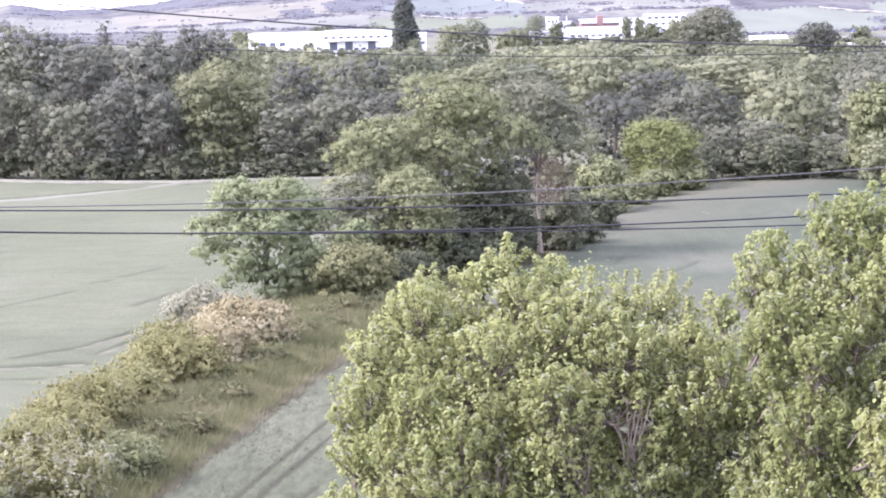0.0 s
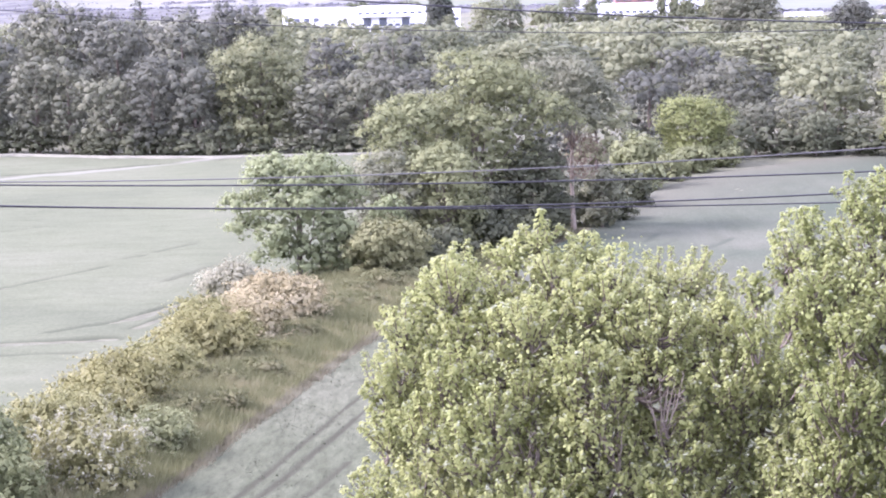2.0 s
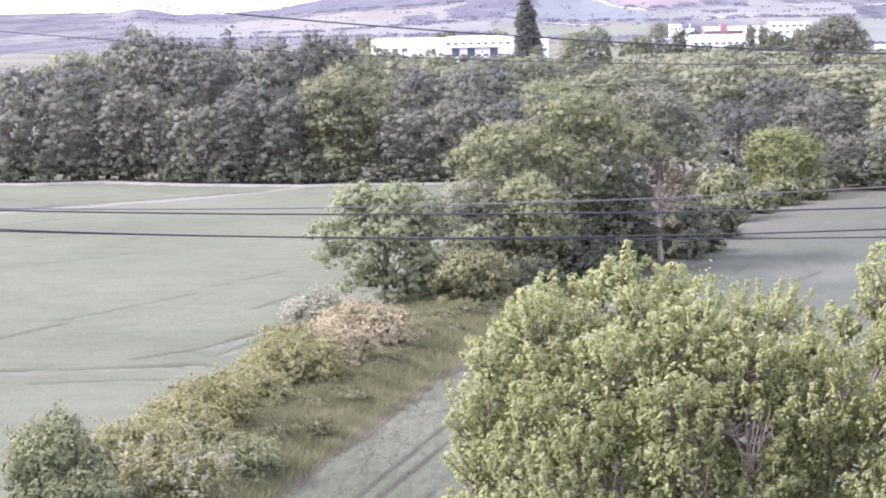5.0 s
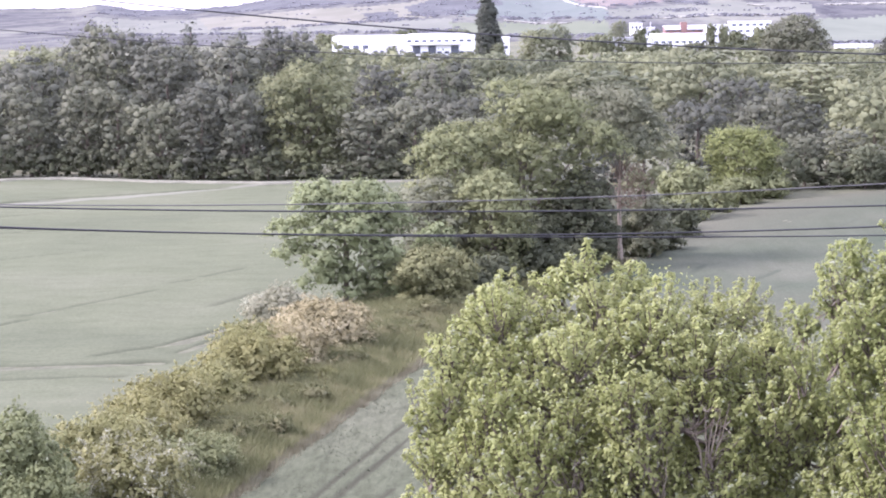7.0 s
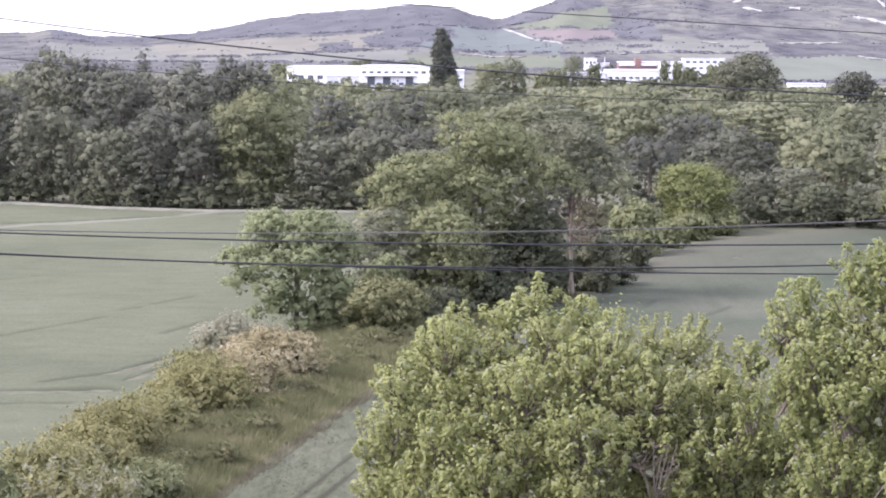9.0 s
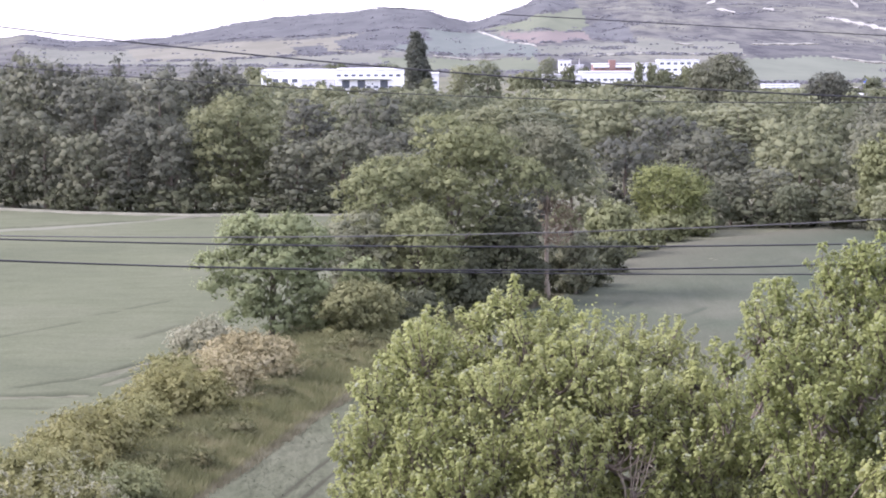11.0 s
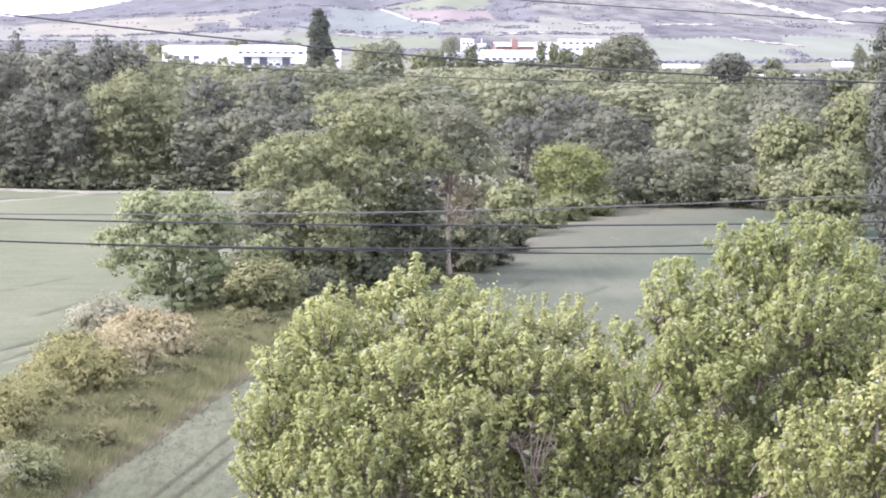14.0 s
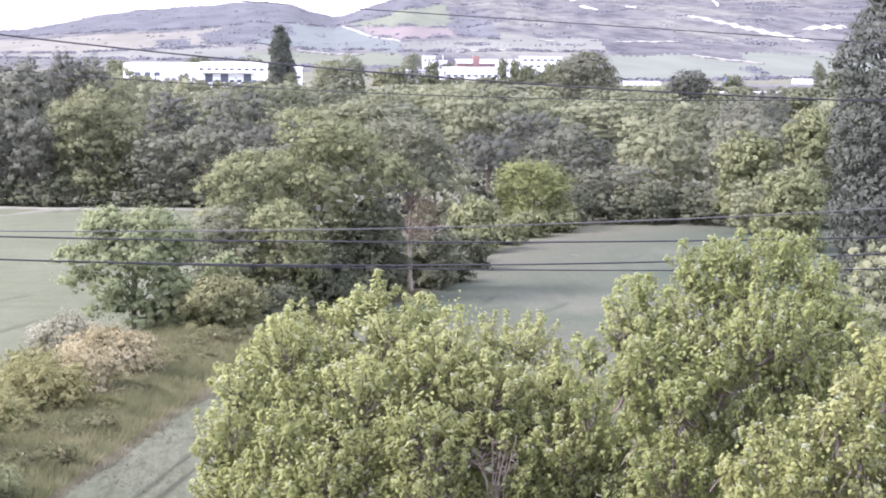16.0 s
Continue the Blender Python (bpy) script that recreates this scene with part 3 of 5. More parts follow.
def scrub():
    """Hedgerows along the far field edges, thickets and single bushes over the hillsides, past counting."""
    rng = np.random.default_rng(21)
    az, r = [], []
    for mat, spans in PATCHES:
        if mat in ("chalk", "terrace"):
            continue
        n = int(60 * (spans[-1][0] - spans[0][0]))
        a = rng.uniform(spans[0][0], spans[-1][0], n)
        row = np.interp(a, [p[0] for p in spans], [p[1] for p in spans]) + rng.normal(size=n) * 12
        keep = np.sin(a * 9 + len(spans)) + 0.6 * np.sin(a * 23) > 0.1
        az.append(a[keep])
        r.append(row[keep])
        if mat == "far_wood":
            a = rng.uniform(spans[0][0], spans[-1][0], n)
            lo, hi = (np.interp(a, [p[0] for p in spans], [p[i] for p in spans]) for i in (1, 2))
            az.append(a[::6])
            r.append((lo + (hi - lo) * rng.random(len(a)))[::6])
    for k in range(46):
        a0, r0, n = rng.uniform(4, 15.5), rng.uniform(1950, 4000), rng.integers(4, 26)
        az.append(a0 + rng.normal(size=n) * 0.28)
        r.append(r0 + rng.normal(size=n) * 22)
    az.append(rng.uniform(-13, 15.5, 260))
    r.append(rng.uniform(1700, 4150, 260))
    crest = rng.uniform(-13, 15.5, 700)  # woods along the crest
    crest = crest[np.sin(crest * 5.1) + 0.7 * np.sin(crest * 13.7 + 1) + 0.5 * np.sin(crest * 31) > -0.4]
    az.append(crest)
    r.append(rng.uniform(4165, 4200, len(crest)))
    az, r = np.radians(np.concatenate(az)), np.concatenate(r)
    x, y = r * np.sin(az), r * np.cos(az)
    s = rng.uniform(1.5, 5.5, len(x)) * np.where(r > 2400, 1.1, 0.75)
    pts = unit(rng.normal(size=(len(x), 14, 3)).reshape(-1, 3))
    k = np.repeat(np.arange(len(x)), 14)
    at = np.column_stack([x, y, terrain(x, y)])[k] + pts * s[k, None] * [2.3, 1.0, 0.5]
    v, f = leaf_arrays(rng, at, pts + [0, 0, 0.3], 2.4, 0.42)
    tagged(new("hillside_scrub", mesh_from("hillside_scrub", v, f, [MAT["hazed_scrub_leaf"]])), "haze-toned hedgerows and thickets over the far hillsides", "scrub", kind="stuff")


scrub()


def field_sheet(name, label, mat, left, right, y0, y1, step, height, lines, cols=230, bend=1.0):
    """A crop between two edges x = f(y), with wheel tracks pressed into it. lines: (x0, y0, x1, y1, width, depth)."""
    ys = np.linspace(y0, y1, int((y1 - y0) / step) + 1)
    if name == "field_west":  # a finer mesh where the wheel tracks lie nearest
        ys = np.concatenate([np.arange(y0, 112, 1.6), np.arange(112, 145, 0.35), np.arange(145, y1 + 1, 1.1)])
    us = np.linspace(0, 1, cols) ** bend
    Y, U = np.meshgrid(ys, us, indexing="ij")
    xl, xr = np.interp(Y, *zip(*left)), np.interp(Y, *zip(*right))
    X = xl + (xr - xl) * U
    Z = np.full_like(X, height) + 0.05 * np.sin(X * 0.7 + Y * 0.3) * np.sin(Y * 0.21)
    bare = np.zeros_like(X)
    for ax, ay, bx, by, w, dep in lines:
        d = np.array([bx - ax, by - ay])
        t = np.clip(((X - ax) * d[0] + (Y - ay) * d[1]) / (d @ d), 0, 1)
        dist = np.hypot(X - ax - d[0] * t, Y - ay - d[1] * t)
        g = np.clip(1.6 - dist / w, 0, 1)
        Z -= dep * g
        bare = np.maximum(bare, g * min(1.0, dep / 0.2) if name == "field_west" else g)
    edge = np.minimum(U, 1 - U) < 1e-6
    Z[edge] = -0.02
    if name != "field_headland":
        Z[-1, :] = -0.02
    if name != "field_east":
        Z[0, :] = -0.02
    n, m = Y.shape
    idx = np.arange(n * m).reshape(n, m)
    f = np.stack([idx[:-1, :-1], idx[:-1, 1:], idx[1:, 1:], idx[1:, :-1]], -1).reshape(-1, 4)
    me = mesh_from(name, np.column_stack([X.ravel(), Y.ravel(), Z.ravel()]), f, [MAT[mat]], True)
    at = me.attributes.new("bare", 'FLOAT', 'POINT')
    at.data.foreach_set("value", bare.ravel().astype(np.float32))
    if name == "field_west":
        strip = np.interp(X, [-75, -56, -40.5, -33, -26], [208, 226, 238, 247, 258])
        me.attributes.new("pale", 'FLOAT', 'POINT').data.foreach_set("value", (0.8 * np.clip(2.0 - np.abs(Y - strip) / 1.0, 0, 1)).ravel().astype(np.float32))
    if name == "field_east":
        thin = np.clip((156 + 3 * np.sin(X * 0.21) + 2 * np.sin(X * 0.5 + 1) - Y) / 26, 0, 1) + np.exp(-np.maximum(X - xl - 1.5, 0) / 9) * np.clip((Y - 172) / 14, 0, 1)
        me.attributes.new("thin", 'FLOAT', 'POINT').data.foreach_set("value", np.clip(thin, 0, 1).ravel().astype(np.float32))
    return tagged(new(name, me), label, "field", kind="structure")


HEDGE = [(55, -24.5), (82, -20.3), (98, -18.5), (110, -16.6), (124, -15.8), (142, -13.0), (165, -8.0), (200, -8.0), (250, -9.0), (264, -9.0)]
VERGE = [(20, -30.0), (70, -16.0), (88, -11.85), (93.8, -11.0), (107, -8.6), (119, -6.2), (130, -3.8), (150, 2.0), (169, 8.2), (185, 12.2), (198.5, 15.7), (215.5, 22.7), (223, 29.4), (231, 37.0), (236, 43.0)]
field_sheet("field_west", "pale green ripening wheat field with wheel tracks", "wheat",
            [(55, -75.0), (264, -130.0)], HEDGE, 60, 262, 0.9, 0.12,
            [(-60, 119.0, -30.3, 120.3, 0.9, 0.14), (-30.3, 120.3, -21.4, 121.8, 0.75, 0.14), (-21.3, 129.1, -17.9, 137.4, 0.5, 0.2), (-20.5, 125.6, -17.5, 136.2, 0.28, 0.15), (-25.4, 124.3, -21.3, 129.1, 0.25, 0.12),
             (-38, 129, -33.2, 139.7, 0.22, 0.12), (-33.9, 141.4, -27.1, 154.1, 0.22, 0.1), (-24.8, 162.1, -22.4, 167.2, 0.25, 0.1), (-27.0, 158.5, -25.2, 160.8, 0.22, 0.1), (-21.4, 146, -19.4, 152.6, 0.25, 0.1),
             (-70, 217, -50.6, 234.3, 0.9, 0.2), (-50.6, 234.3, -30, 249.0, 0.6, 0.12), (-58, 206, -48, 219, 0.3, 0.06), (-50, 196, -46, 199, 0.3, 0.1), (-44, 174, -37, 182, 0.25, 0.05), (-29.5, 116.4, -22.5, 117.2, 0.25, 0.1)])
field_sheet("field_east", "grey-green young crop field with paired wheel tracks", "young_crop",
            VERGE, [(20, 40.0), (120, 60.0), (236, 75.0)], 131.4, 236, 0.6, 0.1,
            [(23.9, 199.9, 28.6, 209.4, 0.3, 0.06), (21.6, 193.7, 24.7, 199.9, 0.25, 0.06), (12.6, 161.1, 13.8, 166.2, 0.25, 0.06), (12.0, 156.1, 14.2, 160.1, 0.22, 0.06), (16.6, 156.0, 19.2, 162.4, 0.22, 0.06),
             (17.3, 151.2, 18.8, 153.6, 0.22, 0.05), (16.3, 133.4, 19.5, 143.7, 0.25, 0.05), (27.6, 192.1, 31.2, 200.9, 0.22, 0.05), (24, 172, 28, 184, 0.18, 0.04), (31, 176, 36, 190, 0.2, 0.05), (15, 172, 17.4, 180, 0.16, 0.04)])
field_sheet("field_headland", "grey sparse headland of the field with wheel tracks", "headland",
            VERGE, [(20, 40.0), (120, 60.0), (236, 75.0)], 60, 131.4, 0.3, 0.1,
            [(-12.0, 70, -8.6, 88.4, 0.14, 0.02), (-8.6, 88.4, -6.9, 97.8, 0.14, 0.02), (-11.3, 70, -7.9, 87.1, 0.17, 0.02), (-7.9, 87.1, -5.9, 97.3, 0.17, 0.02), (-6.9, 97.8, -5.6, 104, 0.1, 0.02), (-5.9, 97.3, -4.2, 106, 0.1, 0.02),
             (-9.6, 72, -6.4, 85.2, 0.12, 0.02), (-6.4, 85.2, -5.7, 88.3, 0.12, 0.02), (-1.4, 117, 3.0, 131, 0.12, 0.02), (0.6, 117, 5.0, 131, 0.12, 0.02)], 200, 2.0)


def soil_clods():
    """Lumps of dry earth over the headland, past counting."""
    rng = np.random.default_rng(77)
    n = 3000
    y = rng.uniform(74, 130, n)
    x = np.interp(y, *zip(*VERGE)) + 0.15 + rng.exponential(4.0, n)
    r = rng.uniform(0.02, 0.05, n) * np.where(rng.random(n) < 0.06, 1.7, 1.0)
    star = np.array([(1, 0, 0), (0, 1, 0), (-1, 0, 0), (0, -1, 0), (0, 0, 0.75), (0, 0, -0.4)], dtype=float)
    v = np.column_stack([x, y, np.full(n, 0.1)])[:, None] + star[None] * (r[:, None] * rng.uniform(0.6, 1.4, (n, 6)))[:, :, None]
    f = np.array([(0, 1, 4), (1, 2, 4), (2, 3, 4), (3, 0, 4), (1, 0, 5), (2, 1, 5), (3, 2, 5), (0, 3, 5)])
    f = (np.arange(n)[:, None, None] * 6 + f[None]).reshape(-1, 3)
    tagged(new("soil_clods", mesh_from("soil_clods", v.reshape(-1, 3), f, [MAT["headland"]])), "dry grey lumps of earth on the headland", "soil", kind="stuff")


soil_clods()


def bank():
    """The grassy bank between hedge and field edge."""
    ys = np.arange(58, 172, 1.0)
    us = np.linspace(0, 1, 14)
    Y, U = np.meshgrid(ys, us, indexing="ij")
    xl, xr = np.interp(Y, *zip(*HEDGE)), np.interp(Y, *zip(*VERGE))
    X = xl + (xr - xl) * U
    Z = 0.75 * np.sin(np.clip(U * 1.15, 0, 1) * math.pi) ** 0.8 + 0.08 * np.sin(X * 2.1) * np.sin(Y * 1.7)
    n, m = Y.shape
    idx = np.arange(n * m).reshape(n, m)
    f = np.stack([idx[:-1, :-1], idx[:-1, 1:], idx[1:, 1:], idx[1:, :-1]], -1).reshape(-1, 4)
    me = mesh_from("bank", np.column_stack([X.ravel(), Y.ravel(), Z.ravel() + 0.03]), f, [MAT["ground"]], True)
    tagged(new("bank", me), "grassy bank between hedge and field edge", "bank", kind="structure")


bank()


def blades(name, label, mat, count, height, seed, u0, u1, y0, y1):
    rng = np.random.default_rng(seed)
    y = rng.uniform(y0, y1, count)
    u = rng.uniform(u0, u1, count)
    x = np.interp(y, *zip(*HEDGE)) * (1 - u) + np.interp(y, *zip(*VERGE)) * u
    z = 0.75 * np.sin(np.clip(u * 1.15, 0, 1) * math.pi) ** 0.8
    at = np.column_stack([x, y, z])
    per = 6
    at = np.repeat(at, per, 0) + rng.normal(size=(count * per, 3)) * [0.12, 0.12, 0.02]
    lean = rng.normal(size=(len(at), 3)) * [0.35, 0.35, 0.05] + [0.1, 0, 1]
    hh = height * rng.uniform(0.5, 1.3, (len(at), 1))
    side = unit(np.cross(lean, rng.normal(size=lean.shape))) * 0.035
    v = np.stack([at - side, at + side, at + lean * hh], 1).reshape(-1, 3)
    f = np.arange(len(v)).reshape(-1, 3)
    tagged(new(name, mesh_from(name, v, f, [MAT[mat]])), label, "grass", kind="stuff")


blades("tall_grass", "tall green and straw-coloured grass on the bank", "grass", 26000, 0.5, 3, 0.05, 0.95, 72, 170)
blades("dry_grass", "reddish dry grass along the field edge", "dry_grass", 4200, 0.28, 4, 0.94, 1.02, 72, 170)

# ---- hedge and field trees ----
for k, (x, y, h, w, mat) in enumerate([(-9.0, 128, 0.9, 1.6, "grass"), (-8.0, 134, 0.9, 1.8, "grass"), (-11.2, 112, 0.7, 1.2, "hedge_leaf"), (-12.8, 104, 0.8, 1.3, "grass"), (-13.8, 97, 0.8, 1.3, "grass"),
                                       (-10.0, 118, 0.8, 1.3, "grass"), (-14.0, 91, 0.9, 1.4, "grass"), (-6.6, 137, 1.1, 1.8, "grass"), (-12.0, 99, 0.7, 1.2, "grass"), (-9.8, 123, 0.8, 1.2, "grass")]):
    tree("weed_clump", "clump of tall weeds on the bank", (x, y, 0.5), h * 0.8, w * 0.8, mat, 0.2, 0.12, 130 + k, 0.0, tiers=False, body=5, wide=0.16, sprays=120, reach=1.5, trunk_r=0.03, limbs=3, category="weeds", group="weeds on the bank")
for k in range(13):
    y = 79 + 4.7 * k
    u = 0.42 + 0.28 * math.sin(k * 2.4)
    x = float(np.interp(y, *zip(*HEDGE)) * (1 - u) + np.interp(y, *zip(*VERGE)) * u)
    tree("weed_clump", "clump of tall weeds on the bank", (x, y, 0.5), 0.35 + 0.3 * abs(math.sin(k * 1.7)), 0.7 + 0.4 * abs(math.sin(k * 2.9)), "grass", 0.19, 0.14, 330 + k, 0.0, tiers=False, body=6, trunk_r=0.03, limbs=3, wide=0.16, sprays=24, category="weeds", group="weeds on the bank")
# bushes that fill the hollows; their dark colour imitates shade under the trees
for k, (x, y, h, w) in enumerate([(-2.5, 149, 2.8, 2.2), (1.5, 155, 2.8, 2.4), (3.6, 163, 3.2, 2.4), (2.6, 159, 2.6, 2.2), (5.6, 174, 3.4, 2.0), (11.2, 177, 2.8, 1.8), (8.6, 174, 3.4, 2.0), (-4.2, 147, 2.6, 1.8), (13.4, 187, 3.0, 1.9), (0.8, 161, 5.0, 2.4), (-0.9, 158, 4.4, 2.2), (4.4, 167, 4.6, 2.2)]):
    tree("undergrowth_bush", "bush under the field trees, its leaf colour darkened as shade", (x, y, 0), h, w, "shade_leaf", 0.42, 0.2, 110 + k, 0.0, category="bush", group="undergrowth of the hedge")
tree("field_tree", "round grey-green field tree at the end of the hedge", (-12.2, 143.5, 0), 8.9, 4.75, "grey_leaf", 0.44, 0.14, 11, 0.0, sprays=60, body=20, fringe=24, dense=0.66, form=0.8,
     lobes=[(0.3, 0.3, 5.2, 3.0, 2.6, 3.0), (-3.1, -0.3, 5.2, 1.7, 1.7, 1.3), (-3.5, 0, 3.8, 1.2, 1.3, 0.8), (-1.7, -0.8, 7.2, 1.8, 1.8, 1.3), (1.5, -0.6, 7.5, 1.8, 1.8, 1.3), (3.0, -0.4, 5.9, 1.7, 1.8, 1.5), (0.3, -2.0, 5.3, 1.9, 1.5, 1.3),
            (2.5, -1.0, 3.4, 1.9, 1.6, 1.3), (-0.9, -1.6, 3.4, 1.5, 1.4, 0.9), (1.3, -0.6, 1.4, 1.9, 1.5, 1.2), (-2.1, -0.8, 1.9, 1.1, 1.1, 0.8), (-0.5, -1.0, 2.3, 1.4, 1.3, 1.0), (3.1, -0.8, 1.8, 1.6, 1.4, 1.3)])
tree("hedge_shrub", "pale grey-green shrub beside the round field tree", (-6.4, 146.8, 0), 5.8, 1.6, "grey_leaf", 0.34, 0.17, 27, 0.02, sprays=40, category="bush")
tree("rusty_bush", "small olive bush with rusty inner twigs", (-6.2, 141.5, 0), 4.5, 2.7, "red_bush_leaf", 0.26, 0.12, 12, 0.02, category="bush", wide=0.2, sprays=420, reach=1.4)
tree("field_tree", "dense light green tree in the field hedge", (-2.4, 154.5, 0), 9.0, 2.9, "olive_leaf", 0.48, 0.14, 13, 0.03, body=14, fringe=24, dense=0.55, form=0.8)
tree("field_tree", "dense olive tree in the field hedge", (-6.6, 155, 0), 8.3, 3.0, "mid_leaf", 0.51, 0.14, 14, 0.03, body=14, fringe=24, dense=0.55, form=0.8)
tree("field_tree", "tall fresh green tree in the field hedge", (-5.7, 161, 0), 12.9, 3.3, "olive_leaf", 0.53, 0.15, 20, 0.03, depth=0.9, body=14, fringe=24, dense=0.55, form=0.8)
tree("field_tree", "tall broad green tree, darker on its shaded side", (-0.1, 164, 0), 14.6, 7.0, "olive_leaf", 0.55, 0.15, 15, 0.04, body=14, fringe=24, dense=0.55, form=0.8,
     lobes=[(0.4, 1.2, 6.6, 4.4, 3.0, 4.6), (0.4, 0.3, 12.0, 3.5, 3.0, 2.3), (2.5, 0.2, 11.6, 2.4, 2.2, 1.9), (-3.2, -0.6, 9.9, 2.2, 2.2, 1.7), (-0.4, -1.9, 9.0, 2.6, 2.0, 1.4), (4.9, -0.6, 9.4, 2.6, 2.5, 1.9),
            (2.3, 0.9, 6.2, 2.4, 1.8, 1.4), (-2.6, -1.6, 6.2, 2.3, 1.8, 1.5), (0.9, 1.4, 3.5, 2.8, 1.8, 1.7), (-4.2, 0.2, 3.8, 2.2, 2.2, 2.2)])
# added tree: its dark leaves stand in for the shaded hollow here
tree("field_tree", "dark green tree, the shade of the taller ones put into its leaf colour", (4.3, 164.6, 0), 7.8, 3.0, "shade_leaf", 0.5, 0.15, 21, 0.03, body=14, fringe=24, dense=0.55, form=0.8)
tree("field_tree", "thin-crowned grey tree on a bare pale trunk", (7.6, 169.5, 0), 14.3, 3.6, "thin_leaf", 0.46, 0.13, 16, 0.42, bark="pale_bark", trunk_r=0.19, bare=0.55, limb=0.16, sprays=80, body=14, fringe=24, dense=0.55, form=0.8)
def dry_ivy():
    """Dead ivy that hangs round the bare trunk."""
    rng = np.random.default_rng(160)
    n = 1000
    z = rng.uniform(4.3, 7.8, n)
    r = rng.uniform(0.15, 1.9, n) * (1 - 0.5 * np.abs(z - 6.2) / 1.8)
    a = rng.uniform(0, 2 * math.pi, n)
    at = np.column_stack([8.2 + r * np.cos(a) * 1.3, 169.3 + r * np.sin(a) * 0.7, z])
    v, f = leaf_arrays(rng, at, rng.normal(size=(n, 3)) + [0, -0.6, 0.3], 0.2, 0.25, np.tile([0.3, 0, -1.0], (n, 1)) + rng.normal(size=(n, 3)) * 0.4)
    tagged(new("dry_ivy", mesh_from("dry_ivy", v, f, [MAT["dead_leaf"]])), "reddish dead ivy hanging on the bare trunk", "ivy")


dry_ivy()
tree("hedge_shrub", "dark shrub beside the bare trunk", (9.9, 172, 0), 5.5, 1.7, "mid_leaf", 0.42, 0.19, 17, 0.02, category="bush")
tree("hedge_shrub", "olive-green shrub at the field corner", (15.1, 205, 0), 5.2, 2.4, "olive_leaf", 0.48, 0.22, 18, 0.02, category="bush")
tree("yellow_tree", "yellow-green young tree at the field edge", (23.2, 227, 0), 7.4, 4.1, "yellow_leaf", 0.61, 0.18, 19, 0.03, sprays=160, body=14, fringe=24, dense=0.42)
for k, (x, y, h, w) in enumerate([(13.0, 193.5, 2.4, 1.7), (15.6, 202, 2.7, 1.8), (18.6, 211, 2.3, 1.9), (22.0, 219, 2.6, 2.0), (25.6, 225, 2.4, 2.0), (10.8, 182, 2.4, 1.5)]):
    tree("hedge_shrub", "low olive-green shrub along the field edge", (x, y, 0), h, w, "olive_leaf", 0.42, 0.22, 30 + k, 0.0, category="bush", group="shrubs along the field edge")
for k, (x, y, h, w, mat, lab) in enumerate([
        (-12.6, 123.5, 3.6, 3.3, "blossom_leaf", "hedge bush full of fading pink blossom"), (-15.4, 128, 3.9, 2.3, "white_bloom", "hedge bush with greyish white blossom"),
        (-15.0, 111, 3.5, 3.0, "gold_leaf", "golden olive hedge bush on the bank"), (-13.6, 116.5, 3.2, 2.7, "blossom_leaf", "hedge bush full of fading pink blossom"), (-15.6, 116.5, 3.4, 2.4, "hedge_leaf", "olive-yellow hedge bush on the bank"),
        (-17.3, 98.5, 3.5, 2.5, "gold_leaf", "golden olive hedge bush on the bank"), (-16.2, 104.5, 3.0, 2.3, "hedge_leaf", "olive-yellow hedge bush on the bank"), (-17.6, 93.5, 3.3, 2.3, "gold_leaf", "golden olive hedge bush on the bank"),
        (-18.4, 88.5, 3.5, 2.4, "hedge_leaf", "olive-yellow hedge bush on the bank"), (-16.2, 83.0, 3.7, 2.2, "hedge_leaf", "olive hedge bush with white sprays"), (-14.8, 90.0, 2.0, 1.8, "olive_leaf", "olive hedge bush on the bank"),
        (-20.2, 80, 5.8, 2.2, "bush_leaf", "dark green rounded hedge shrub"), (-18.6, 78, 3.9, 1.5, "bush_leaf", "dark green rounded hedge shrub")]):
    tree("hedge_bush", lab, (x + 0.5, y, 0.1), h * 0.86, w * 0.9, mat, 0.32, 0.13, 50 + k, 0.0, fringe=18, limbs=8, wide=0.26, sprays=300, reach=1.5, spray_bloom=(k in (1, 9)), bloom=260 if "sprays" in lab or k == 5 else 0, category="bush", group="hedge between the fields")

# ---- woods ----
FOREST = [(15, 4.8, "dark green broadleaf tree in the wood", "forest_leaf"), (14, 5.2, "dense green tree in the wood", "forest_leaf"), (16, 5.0, "olive broadleaf tree in the wood", "light_wood_leaf"),
          (11, 3.6, "grey-green tree in the wood", "forest_leaf"), (11, 4.2, "dark bushy tree at the edge of the wood", "forest_leaf"), (8, 5, "low bushy tree on the valley floor, leaves lightened for haze", "light_wood_leaf"),
          # the last kind is coloured dark to imitate shade at the wood's foot
          (11, 5.6, "broad round tree in the wood", "light_wood_leaf"), (12, 6.6, "broad dark tree in the wood", "forest_leaf"), (6, 3.6, "low bush at the edge of the wood, coloured dark for canopy shade", "shade_leaf")]
STOCK = {}


